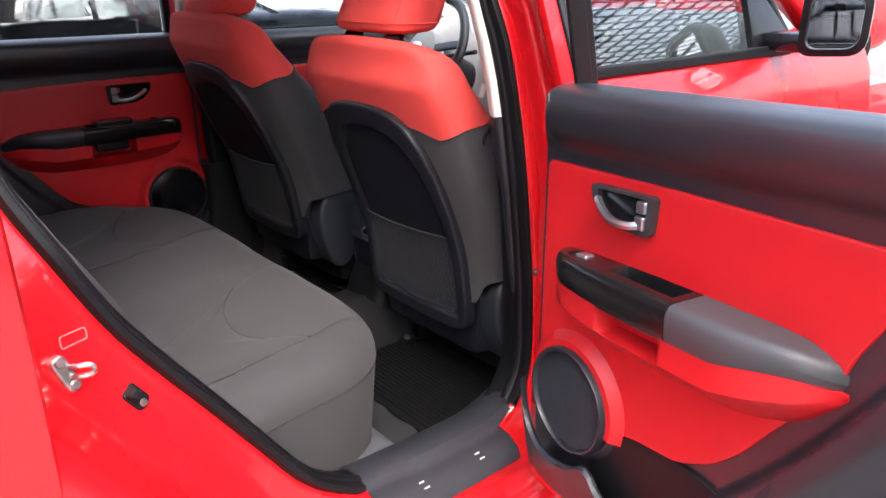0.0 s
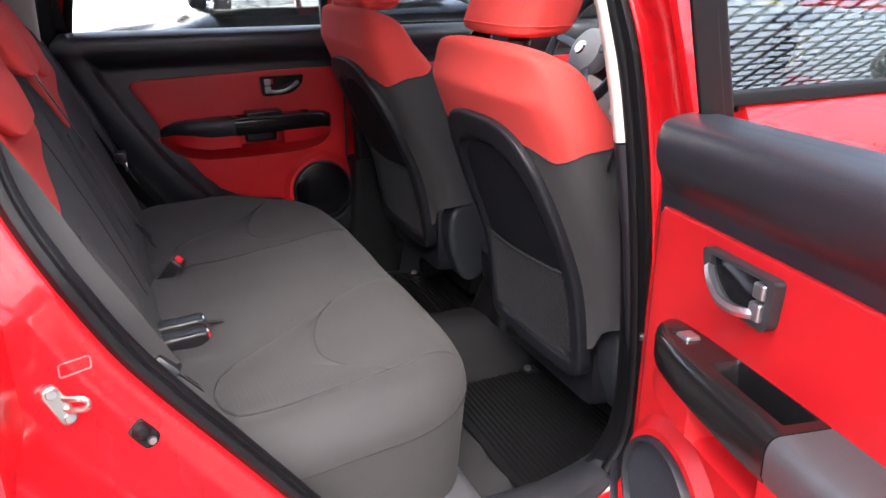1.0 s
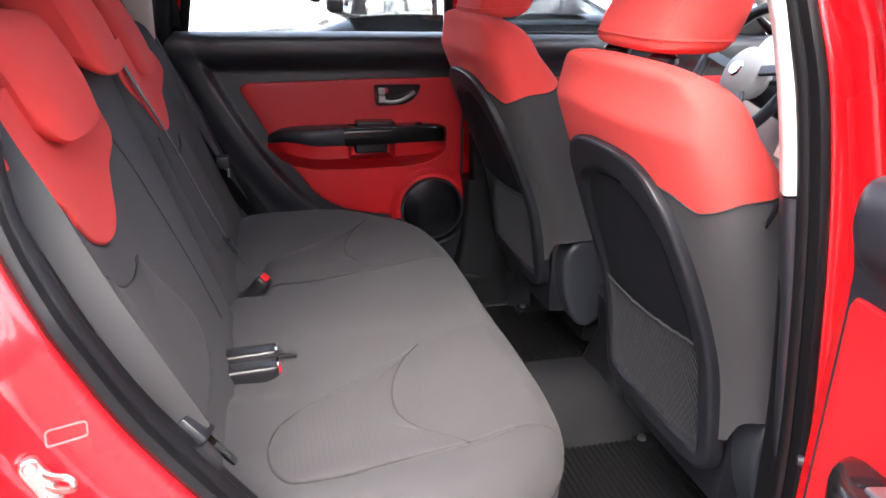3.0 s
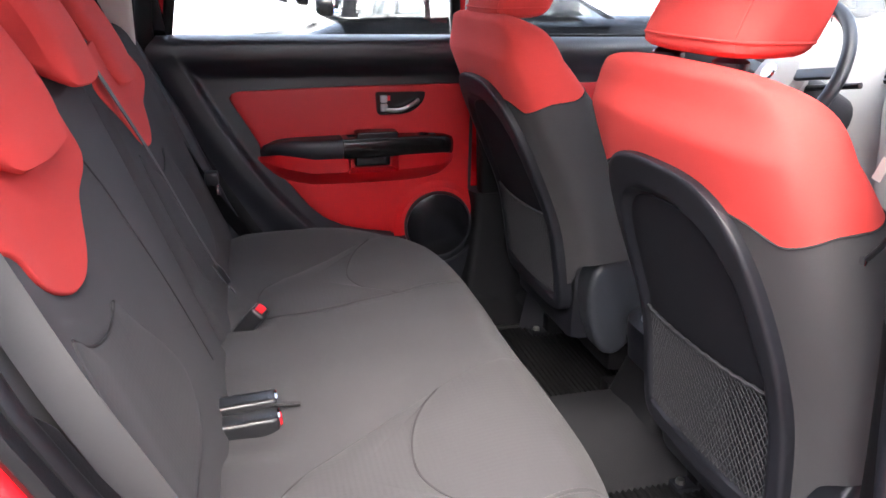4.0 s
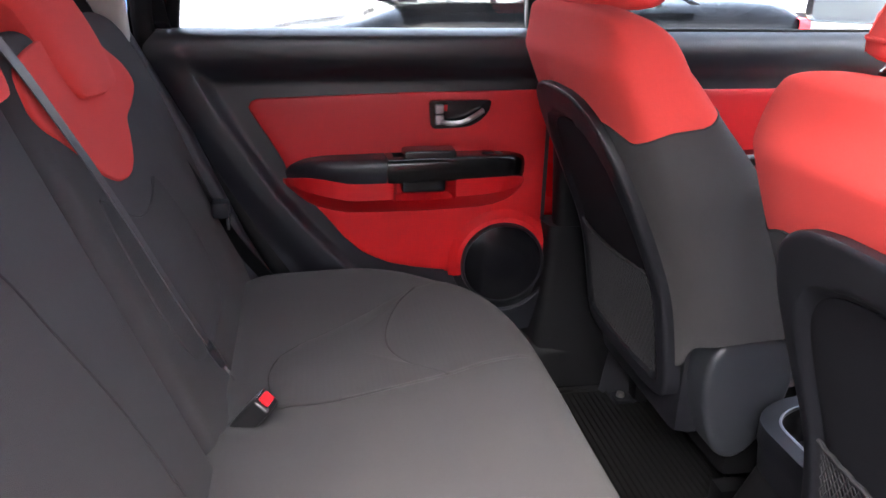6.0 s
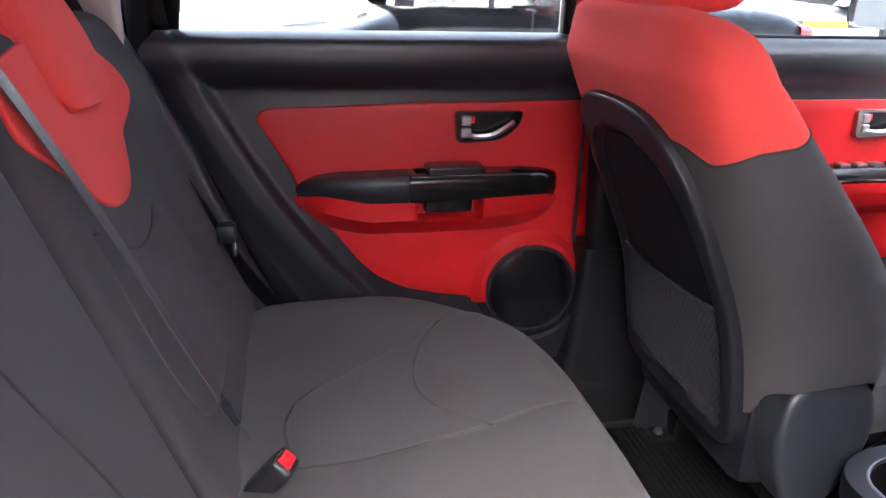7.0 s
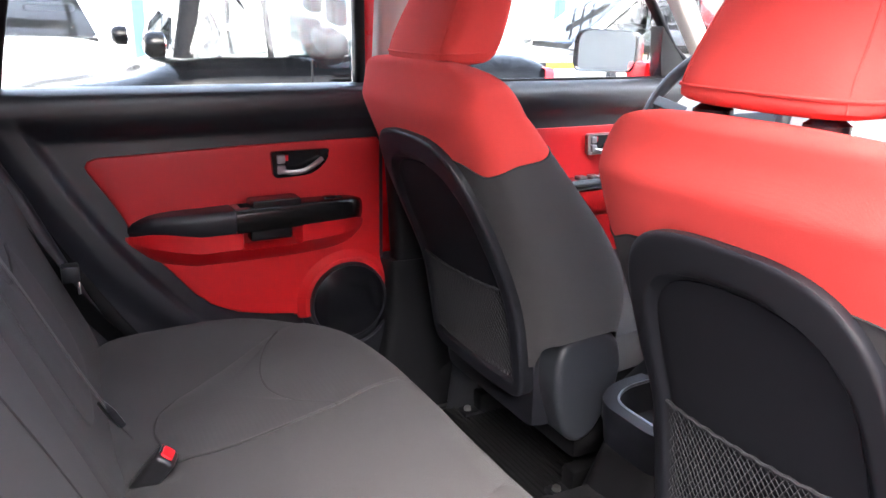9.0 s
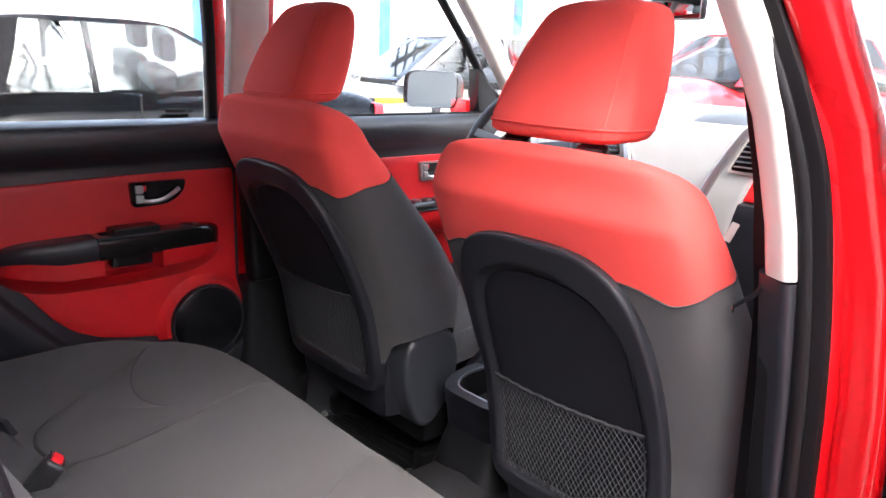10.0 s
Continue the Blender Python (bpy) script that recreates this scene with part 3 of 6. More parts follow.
part("far_side_panel", box((-0.88, -1.6, 0.25), (-0.80, 1.3, 0.99), 0.03), PAINT, car_body)
# panes
for nm, pts in (("windscreen", [(CX - 0.58, 0.47, 1.485), (CX + 0.57, 0.47, 1.485), (CX + 0.70, 1.16, 0.99), (CX - 0.70, 1.16, 0.99)]), ("tailgate_glass", [(CX - 0.52, -1.56, 1.41), (CX + 0.52, -1.56, 1.41), (CX + 0.58, -1.62, 1.0), (CX - 0.58, -1.62, 1.0)])):
    bm = bmesh.new()
    p = [Vector(q) for q in pts]
    nn = (p[1] - p[0]).cross(p[2] - p[0]).normalized() * 0.004
    skin(bm, [p, [q + nn for q in p]], True, True, True)
    tail = nm.startswith("tail")
    ob = part(nm, bm, TINTED if tail else GLASS, car_body, "dark privacy glass" if tail else "clear glass", smooth=False)
    ob.visible_shadow = tail
# underside and wheels that carry the body
part("underbody", box((-0.80, -1.7, 0.14), (0.76, 2.3, 0.20), 0.02), SOFT_BLACK, car_body)
for y, x in ((-1.15, 0.73), (-1.15, -0.79), (1.45, 0.73), (1.45, -0.79)):
    m = Matrix.Translation((x, y, 0.31)) @ pose(0, 0, 0, 0, 90, 0)
    w = part("wheel", lathe([(0.20, -0.09), (0.29, -0.10), (0.31, -0.06), (0.31, 0.06), (0.29, 0.10), (0.20, 0.09)], 32, m), RUBBER, car_body, "black tyre on a silver wheel")
    part("rim", lathe([(0.0, 0.05), (0.05, 0.06), (0.17, 0.05), (0.205, 0.085), (0.205, -0.085)], 32, m), SATIN, w)
# bonnet and front wings
hood = []
for y, z, w in [(1.14, 0.975, 0.74), (1.4, 0.955, 0.76), (1.8, 0.90, 0.75), (2.15, 0.80, 0.70), (2.3, 0.62, 0.62), (2.32, 0.3, 0.6)]:
    hood.append([Vector((CX + w * k / 10, y, z - 0.10 * abs(k / 10) ** 4)) for k in range(-10, 11)])
bm = bmesh.new()
skin(bm, hood, False)
part("bonnet", bm, PAINT, car_body, "red bonnet")
for s in (-1, 1):
    bm = bmesh.new()
    skin(bm, [[Vector((CX + s * (0.74 + 0.07 * math.sin(math.pi * (z - 0.2) / 0.8)), y, z - 0.03)) for z in (0.25, 0.45, 0.65, 0.8, 0.92)] for y in (1.08, 1.4, 1.8, 2.15, 2.3)], False)
    part("front_wing", bm, PAINT, car_body, "red front wing")

# outer skin behind the rear door, tail and nose
def outer(y, z):
    """Half width of the car outside at (y, z)."""
    w = spline([(0.22, 0.80), (0.40, 0.845), (0.70, 0.872), (0.92, 0.862), (1.02, 0.838), (1.25, 0.745), (1.45, 0.64)], z)
    return w - 0.10 * max(0.0, -y - 1.30) ** 2 * 4


def arch(y, z, c):
    """Moves a point out of the wheel's opening."""
    d = Vector((y - c, z - 0.31))
    if d.length < 0.37:
        d = d.normalized() * 0.37 if d.length > 1e-4 else Vector((0, 0.37))
        return c + d.x, max(0.31 + d.y, 0.24)
    return y, z


for s in (-1, 1):
    bm = bmesh.new()
    y0 = -0.806 if s > 0 else -0.60
    grid = []
    for k in range(33):
        row = []
        for i in range(29):
            y, z = y0 + (-1.70 - y0) * k / 32, 0.24 + 0.76 * i / 28
            y, z = arch(y, z, -1.15)
            row.append(Vector((CX + s * outer(y, z), y, z)))
        grid.append(row)
    first = grid[0]
    lips = [[p + Vector((-s * a, b, 0)) for p in first] for a, b in ((0.085, 0.012), (0.030, 0.006), (0.008, 0.004), (0.002, 0.001))]
    skin(bm, lips + grid, False)
    part("quarter_panel", bm, PAINT, car_body, "glossy red rear quarter panel")
    bm = bmesh.new()
    grid = [[Vector((CX + s * outer(y, z), y + 0.10 * (z - 1.0), z)) for z in [1.0 + 0.47 * i / 10 for i in range(11)]] for y in [-0.90 - 0.74 * k / 10 for k in range(11)]]
    skin(bm, grid, False)
    skin(bm, [[p - Vector((s * 0.012, 0, 0)) for p in r] for r in grid], False)
    part("rear_pillar", bm, PAINT, car_body, "red rear pillar")
    part("tail_lamp", box((CX + s * 0.74 - 0.07, -1.735, 0.80), (CX + s * 0.74 + 0.05, -1.66, 1.20), 0.02), RED_BUTTON, car_body, "red tail lamp")
    part("headlamp", box((CX + s * 0.62 - 0.13, 2.20, 0.60), (CX + s * 0.62 + 0.11, 2.36, 0.74), 0.04), LAMP_LENS, car_body, "clear headlamp")
part("tailgate", box((CX - 0.76, -1.72, 0.48), (CX + 0.76, -1.64, 1.02), 0.03), PAINT, car_body, "red tailgate")
part("rear_bumper", box((CX - 0.82, -1.84, 0.22), (CX + 0.82, -1.60, 0.52), 0.07), PAINT, car_body, "red rear bumper")
nose = part("front_bumper", box((CX - 0.80, 2.10, 0.20), (CX + 0.80, 2.42, 0.60), 0.09), PAINT, car_body, "red front bumper")
part("grille", box((CX - 0.42, 2.40, 0.30), (CX + 0.42, 2.435, 0.46), 0.012), BLACK_PLASTIC, nose, "black grille")


# ---- front seats ----
SC = 0.297
SEAT_A = [(0.34, 0.216), (0.45, 0.233), (0.60, 0.240), (0.80, 0.244), (0.92, 0.241), (0.98, 0.233), (1.02, 0.219), (1.040, 0.200), (1.053, 0.174), (1.061, 0.13), (1.065, 0.05)]
SEAT_B = [(0.34, 0.070), (0.45, 0.080), (0.52, 0.094), (0.55, 0.107), (0.62, 0.120), (0.68, 0.124), (0.75, 0.118), (0.83, 0.102), (0.915, 0.083), (0.98, 0.069), (1.02, 0.055), (1.040, 0.044), (1.053, 0.030), (1.061, 0.017), (1.065, 0.006)]
SEAT_REAR = [(0.34, 0.092), (0.444, 0.083), (0.54, 0.071), (0.637, 0.053), (0.75, 0.011), (0.894, -0.046), (0.98, -0.078)]
EXP = 4.2


def seat_mid(z):
    if z <= 0.98:
        return spline(SEAT_REAR, z) + spline(SEAT_B, z)
    return spline([(0.98, -0.009), (1.02, -0.018), (1.04, -0.029), (1.053, -0.042), (1.065, -0.050)], z)


def seat_point(phi, z):
    """phi: 0 at the middle of the back, a quarter turn at the right flank."""
    a, b = spline(SEAT_A, z), spline(SEAT_B, z)
    s, c = math.sin(phi), math.cos(phi)
    x = a * math.copysign(abs(s) ** (2 / EXP), s)
    y = -b * math.copysign(abs(c) ** (2 / EXP), c)
    return Vector((SC + x, seat_mid(z) + y, z))


def seat_rear(x, z):
    a, b = spline(SEAT_A, z), spline(SEAT_B, z)
    t = min(abs(x - SC) / a, 0.999)
    return seat_mid(z) - b * (1 - t ** EXP) ** (1 / EXP)


def seat_hem(phi):
    d = abs(math.degrees(phi))
    return spline([(0, 0.905), (25, 0.900), (38, 0.890), (46, 0.885), (58, 0.889), (72, 0.896), (90, 0.906), (120, 0.922), (180, 0.93)], d)


def seat_foot(phi):
    """Lower edge of the cloth: higher at the flanks, above the recliner covers."""
    d = abs(math.degrees(phi))
    return spline([(0, 0.50), (40, 0.52), (52, 0.560), (70, 0.572), (110, 0.570), (140, 0.50), (180, 0.48)], d)


def seat_place(u, v, h):
    return Vector((u, seat_rear(u, v) - h, v))


front_seat = thing("front_seat", (SC, 0.3, FLOOR), "front seat with red and grey cloth and a black plastic back", "car seat", "front seats")
N = 112
phis = [(-math.pi + 2 * math.pi * i / N) for i in range(N)]
bm = bmesh.new()
skin(bm, [[seat_point(p, seat_foot(p) - 0.006) for p in phis]] + [[seat_point(p, seat_foot(p) + (seat_hem(p) - seat_foot(p)) * k / 22) for p in phis] for k in range(23)])
part("lower_cover", bm, GREY_CLOTH, front_seat, "grey cloth lower backrest cover")
bm = bmesh.new()
rows = []
for k in range(31):
    t = 1 - (1 - k / 30) ** 2.2
    rows.append([seat_point(p, seat_hem(p) + (1.0647 - seat_hem(p)) * t) for p in phis])
skin(bm, rows, True, False, True)
part("upper_cover", bm, RED_CLOTH, front_seat, "red cloth upper backrest cover")
# hem between the cloths
bm = tube([seat_point(p, seat_hem(p)) + Vector((0, 0, 0)) for p in phis], 0.0018, 6, True)
part("hem", bm, THREAD, front_seat)
half = [(0.0, 0.936), (0.06, 0.934), (0.105, 0.924), (0.140, 0.901), (0.164, 0.862), (0.177, 0.81), (0.183, 0.74), (0.182, 0.65), (0.182, 0.56), (0.181, 0.50), (0.175, 0.456), (0.150, 0.436), (0.08, 0.431)]
shell = half + [(0, 0.429)] + [(-x, z) for x, z in half[:0:-1]]
outline = resample(curve2([(SC + x, z) for x, z in shell], 160), 128)


INNER = [(0.0, 0.884), (0.052, 0.880), (0.095, 0.866), (0.124, 0.838), (0.139, 0.80), (0.147, 0.73), (0.149, 0.65), (0.149, 0.56), (0.146, 0.495), (0.128, 0.474), (0.06, 0.470)]


def shell_depth(x, z):
    """How deep the back panel is sunk at (x, z): a broad flat rim round a hollow."""
    w = spline([(0.470, 0.150), (0.65, 0.152), (0.73, 0.149), (0.80, 0.139), (0.838, 0.122), (0.866, 0.095), (0.884, 0.045), (0.90, 0.0)], z)
    d = min(w - abs(x - SC), (z - 0.470) * 1.2, (0.886 - z) * 1.2)
    t = min(max(d / 0.016 + 0.5, 0), 1)
    return -0.014 * t * t * (3 - 2 * t)


panel = part("back_panel", pad(outline, seat_place, 0.017, 0.007, 44, (SC, 0.66), lambda u, v, s: shell_depth(u, v) if s < 0.97 else 0.0, -0.01), SHELL, front_seat, "black plastic back panel with a recess")
inner = INNER + [(0, 0.469)] + [(-x, z) for x, z in INNER[:0:-1]]
part("recess_lining", pad(resample(curve2([(SC + 0.97 * x, 0.676 + 0.97 * (z - 0.676)) for x, z in inner], 120), 96), seat_place, 0.0055, 0.002, 10, (SC, 0.66), None, -0.004), LINING, panel, "dark matt lining of the recess")
# net pocket
bm = bmesh.new()
NL, NR, NB = SC - 0.150, SC + 0.152, 0.470


def net_top(u):
    return 0.652 + 0.008 * (u - NL) / (NR - NL) - 0.004 * math.sin(math.pi * (u - NL) / (NR - NL))


def net_place(u, v):
    lift = 0.0105 + 0.006 * math.sin(math.pi * min(max((u - NL) / (NR - NL), 0), 1))
    return seat_place(u, v, lift)


def strand(u0, v0, u1, v1, w=0.0009):
    pts = [net_place(u0 + (u1 - u0) * k / 7, v0 + (v1 - v0) * k / 7) for k in range(8)]
    sweep(pts, [(-w, 0), (0, w), (w, 0), (0, -w)], False, (0, -1, 0), bm, False)


step = 0.0170
slope = 1.7
for sgn in (1, -1):
    c = -0.5
    while c < 0.9:
        u = NL
        line = []
        while u <= NR + 1e-6:
            v = (NB + c + slope * (u - NL)) if sgn > 0 else (NB + c + slope * (NR - u))
            if NB <= v <= net_top(u):
                line.append((u, v))
            u += 0.002
        if len(line) > 3:
            strand(*line[0], *line[-1])
        c += step
part("net_pocket", bm, NET, panel, "stretchy black net pocket", normals=False)
bm = tube([net_place(NL + (NR - NL) * k / 40, net_top(NL + (NR - NL) * k / 40)) + Vector((0, 0, 0.0012 * math.sin(k * 1.9))) for k in range(41)], 0.003, 6)
part("net_cord", bm, NET, panel)
# head restraint
HC = SC - 0.008
HEAD = [(1.072, 0.090, 0.044, 0.005), (1.077, 0.112, 0.058, 0.007), (1.090, 0.119, 0.066, 0.013), (1.115, 0.120, 0.068, 0.024), (1.155, 0.115, 0.066, 0.042), (1.195, 0.108, 0.060, 0.060), (1.222, 0.102, 0.052, 0.072), (1.244, 0.094, 0.042, 0.081), (1.257, 0.078, 0.029, 0.085), (1.263, 0.045, 0.015, 0.086)]
bm = bmesh.new()
rows = []
for k in range(25):
    z = 1.072 + (1.263 - 1.072) * (0.5 - 0.5 * math.cos(math.pi * k / 24))
    a = spline([(r[0], r[1]) for r in HEAD], z)
    b = spline([(r[0], r[2]) for r in HEAD], z)
    yc = spline([(r[0], r[3]) for r in HEAD], z)
    rows.append([Vector((HC + a * math.copysign(abs(math.sin(p)) ** (2 / 3.6), math.sin(p)), yc - b * math.copysign(abs(math.cos(p)) ** (2 / 3.6), math.cos(p)), z)) for p in phis])
skin(bm, rows, True, True, True)
head = part("headrest", bm, RED_CLOTH, front_seat, "red cloth headrest")
bm = tube([r + Vector((0, -0.001, 0)) for r in rows[5]], 0.0022, 6, True)
part("piping", bm, RED_CLOTH, head, "red piping")
for side in (-0.100, 0.100):
    bm = tube([Vector((HC + side * (1 - 0.35 * ((z - 1.08) / 0.18) ** 2), spline([(r[0], r[3]) for r in HEAD], z) - spline([(r[0], r[2]) for r in HEAD], z) * (1 - abs(side * (1 - 0.35 * ((z - 1.08) / 0.18) ** 2) / spline([(r[0], r[1]) for r in HEAD], z)) ** 3.6) ** (1 / 3.6), z)) for z in [1.08 + 0.165 * k / 16 for k in range(17)]], 0.0014, 6)
    part("seam", bm, RED_CLOTH, head)
for s in (-0.07, 0.07):
    post = part("headrest_post", tube([(HC + s, -0.022, 1.04), (HC + s, 0.004, 1.09)], 0.006, 12), CHROME, head, "chrome post")
    part("guide", lathe([(0.022, -0.004), (0.022, 0.004), (0.015, 0.009), (0.009, 0.010)], 16, Matrix.Translation((HC + s, -0.020, 1.0625))), GLOSS_BLACK, head, "black plastic guide")
# cushion, base, recliner covers and rails
cush = resample(curve2([(SC - 0.19, 0.22), (SC - 0.21, 0.32), (SC - 0.215, 0.52), (SC - 0.18, 0.61), (SC, 0.63), (SC + 0.18, 0.61), (SC + 0.215, 0.52), (SC + 0.21, 0.32), (SC + 0.19, 0.22), (SC, 0.20)], 90), 90)
part("seat_cushion", pad(cush, lambda u, v, h: Vector((u, v, 0.49 + 0.05 * bump2(abs(u - SC), 0.15, 0.24, 0.06) + 0.10 * (v - 0.3) + h)), 0, 0.05, 12, None, None, -0.07), GREY_CLOTH, front_seat, "grey cloth seat cushion")
part("seat_core", box((SC - 0.175, 0.105, 0.36), (SC + 0.175, 0.24, 0.60), 0.03), BLACK_PLASTIC, front_seat, "black plastic lower back frame")
part("seat_base", box((SC - 0.205, 0.19, 0.29), (SC + 0.205, 0.58, 0.45), 0.02), RUBBER, front_seat, "black plastic seat base")
for s in (-1, 1):
    cov = resample(curve2([(0.128, 0.43), (0.118, 0.50), (0.130, 0.550), (0.172, 0.574), (0.225, 0.570), (0.262, 0.545), (0.272, 0.48), (0.248, 0.41), (0.205, 0.352), (0.160, 0.358)], 60), 60)
    part("recliner_cover", pad(cov, lambda u, v, h, s=s: Vector((SC + s * (0.188 + h), u, v)), 0.038, 0.012, 8, None, lambda u, v, q: 0.003 * (1 - q * q), -0.06), COVER, front_seat, "black plastic recliner cover")
    rail = part("seat_rail", box((SC + s * 0.18 - 0.020, 0.20, FLOOR + 0.004), (SC + s * 0.18 + 0.020, 0.66, 0.295), 0.008), RUBBER, front_seat, "black seat rail cover")
    part("rail_foot", box((SC + s * 0.18 - 0.020, 0.160, FLOOR + 0.002), (SC + s * 0.18 + 0.020, 0.21, 0.252), 0.004), BLACK_PLASTIC, rail)
    part("bolt", lathe([(0, 0.008), (0.008, 0.008), (0.010, 0.0)], 8, Matrix.Translation((SC + s * 0.18, 0.176, 0.252))), STEEL, rail)
far_seat = copy_thing(front_seat, Matrix.Translation((SC - 0.6825, 0.3 - 0.030, FLOOR)))
# it is wound up higher and leans back a little more, with its headrest pushed further down
pivot = Matrix.Translation((0, 0.12 - 0.3, 0.60 - FLOOR))
raised = Matrix.Translation((0, 0, 0.0365))
lean_back = raised @ pivot @ Matrix.Rotation(0.04, 4, "X") @ pivot.inverted()
for piece in far_seat.children:
    kind = piece.name.split(".")[0]
    if kind in ("lower_cover", "upper_cover", "hem", "back_panel"):
        piece.matrix_basis = lean_back @ piece.matrix_basis
    elif kind == "headrest":
        piece.matrix_basis = lean_back @ Matrix.Translation((0.010, -0.010, -0.020)) @ piece.matrix_basis
    elif kind not in ("seat_rail",):
        piece.matrix_basis = raised @ piece.matrix_basis

# ---- rear bench ----
rear_bench = thing("rear_bench", (CX, -0.4, FLOOR), "grey and red cloth rear bench with split backrest", "car seat")
hb = [(0.0, -0.120), (0.20, -0.120), (0.36, -0.124), (0.47, -0.148), (0.555, -0.212), (0.608, -0.315), (0.632, -0.45), (0.632, -0.56), (0.620, -0.63), (0.580, -0.680), (0.50, -0.698), (0.3, -0.70)]
plan = resample(curve2([(CX + x, y) for x, y in hb] + [(CX, -0.70)] + [(CX - x, y) for x, y in hb[:0:-1]], 200), 180)


def bench_z(x, y):
    t = abs(x - CX)
    z = 0.540 + 0.012 * bump2(y, -0.42, -0.16, 0.2) - 0.014 * bump2(t, 0.20, 0.46, 0.16) * bump2(y, -0.62, -0.3, 0.14) - 0.004 * bump2(t, -0.1, 0.10, 0.1) + (0.020 * bump2(y, -0.75, -0.34, 0.24) if x > CX else 0.036 * bump2(y, -0.75, -0.31, 0.30)) * bump2(t, 0.53, 0.9, 0.20)
    return z - 0.022 * smooth01((-0.535 - y) / 0.06) * bump2(x, 0.06, 0.24, 0.08) - 0.020 * smooth01((-0.545 - y) / 0.05) * bump2(x, -0.22, -0.15, 0.05)


def bench_place(u, v, h):
    d = max(0.0, -h - 0.05)
    k = 1 - 0.10 * d
    return Vector((CX + (u - CX) * k, -0.42 + (v + 0.42) * (1 - 0.25 * d), bench_z(u, v) + h))


def soft_pad(outline, place, r, bottom, rings=30, fillet=8):
    bm = bmesh.new()
    pts = outline
    c = sum(pts, Vector((0, 0))) / len(pts)
    rows = []
    k = len(pts)
    nor = []
    for i in range(k):
        d = (pts[(i + 1) % k] - pts[i - 1]).normalized()
        n = Vector((d.y, -d.x))
        if n.dot(pts[i] - c) < 0:
            n = -n
        nor.append(n)
    for j in range(1, rings + 1):
        rows.append([place(*(c.lerp(pts[i] - nor[i] * r, j / rings)), 0) for i in range(k)])
    for j in range(1, fillet + 1):
        a = math.pi / 2 * j / fillet
        rows.append([place(*(pts[i] - nor[i] * r * (1 - math.sin(a))), -r * (1 - math.cos(a))) for i in range(k)])
    for f in (0.3, 0.65, 1.0):
        rows.append([place(*pts[i], -r + (bottom + r) * f) for i in range(k)])
    vs = skin(bm, rows, True, False, True)
    mid = bm.verts.new(place(c.x, c.y, 0))
    for i in range(k):
        bm.faces.new((mid, vs[0][i], vs[0][(i + 1) % k]))
    return bm


bench = part("seat_cushion", soft_pad(plan, bench_place, 0.075, -0.29), GREY_CLOTH, rear_bench, "grey cloth bench cushion with stitched inserts")


def shifted(p, dx):
    return [(q[0] + dx, q[1]) for q in p]


arc = curve2([(0.163, -0.322), (0.195, -0.352), (0.240, -0.376), (0.298, -0.391), (0.354, -0.391), (0.407, -0.369), (0.445, -0.338), (0.474, -0.310)], 36, False)
rear_rim = [(0.492, -0.40), (0.506, -0.48), (0.510, -0.545), (0.498, -0.567), (0.462, -0.581), (0.40, -0.586), (0.345, -0.572), (0.300, -0.534), (0.258, -0.476), (0.205, -0.394)]
rear_ins = [tuple(p) for p in arc] + rear_rim
near_front = [tuple(p) for p in arc] + [(0.452, -0.25), (0.434, -0.19), (0.424, -0.150), (0.36, -0.143), (0.24, -0.143), (0.12, -0.143), (0.080, -0.150), (0.088, -0.19), (0.116, -0.245)]
far_front = shifted([tuple(p) for p in arc], -0.692) + [(-0.240, -0.25), (-0.258, -0.19), (-0.268, -0.150), (-0.33, -0.143), (-0.42, -0.152), (-0.495, -0.180), (-0.545, -0.215), (-0.562, -0.255)]


PLAN_PTS = np.array([(p.x, p.y) for p in resample(plan, 400)])


def bench_top(u, v, h):
    """A place on the cushion's top, which rolls over towards its edge."""
    gap = float(np.sqrt(((PLAN_PTS - (u, v)) ** 2).sum(axis=1).min()))
    d = min(max(0.075 - gap, 0.0), 0.074)
    return Vector((u, v, bench_z(u, v) + h - 0.075 + math.sqrt(0.075 ** 2 - d * d)))


for dx, front_ins in ((0.0, near_front), (-0.692, far_front)):
    ins = resample([Vector(p) for p in shifted(rear_ins, dx)], 120)
    part("insert", pad(ins, bench_top, 0.0030, 0.0029, 18, (0.335 + dx, -0.48), lambda u, v, s: 0.009 * (1 - s ** 3), -0.006), WAFFLE, bench, "waffle-textured grey cloth insert")
    ins = resample([Vector(p) for p in front_ins], 120)
    part("front_insert", pad(ins, bench_top, 0.0028, 0.0027, 18, (0.285 + dx, -0.25), lambda u, v, s: 0.004 * (1 - s ** 5) * smooth01((-0.155 - v) / 0.05) - 0.0032 * (1 - smooth01((-0.150 - v) / 0.04)), -0.006), WAFFLE, bench, "waffle-textured grey cloth insert")
    part("seam", tube([bench_top(x, y, 0.0028) for x, y in shifted([tuple(p) for p in arc], dx)], 0.0019, 6), THREAD, bench, "dark curved seam")
    part("seam", tube([bench_top(p.x, p.y, 0.0010) for p in curve2(shifted(rear_rim, dx), 70, False)], 0.0016, 6), THREAD, bench, "dark seam round the insert")
    line = curve2(shifted([(0.428, -0.165), (0.452, -0.25), (0.474, -0.314), (0.494, -0.40), (0.508, -0.48)], dx), 60, False)
    bm = bmesh.new()
    for k in range(0, 58):
        for o in (-0.002, 0.006):
            a, b = line[k], line[k].lerp(line[k + 1], 0.6)
            tube([bench_top(a.x + o, a.y, 0.0042), bench_top(b.x + o, b.y, 0.0042)], 0.0007, 4, False, bm)
    part("stitching", bm, STITCH, bench)
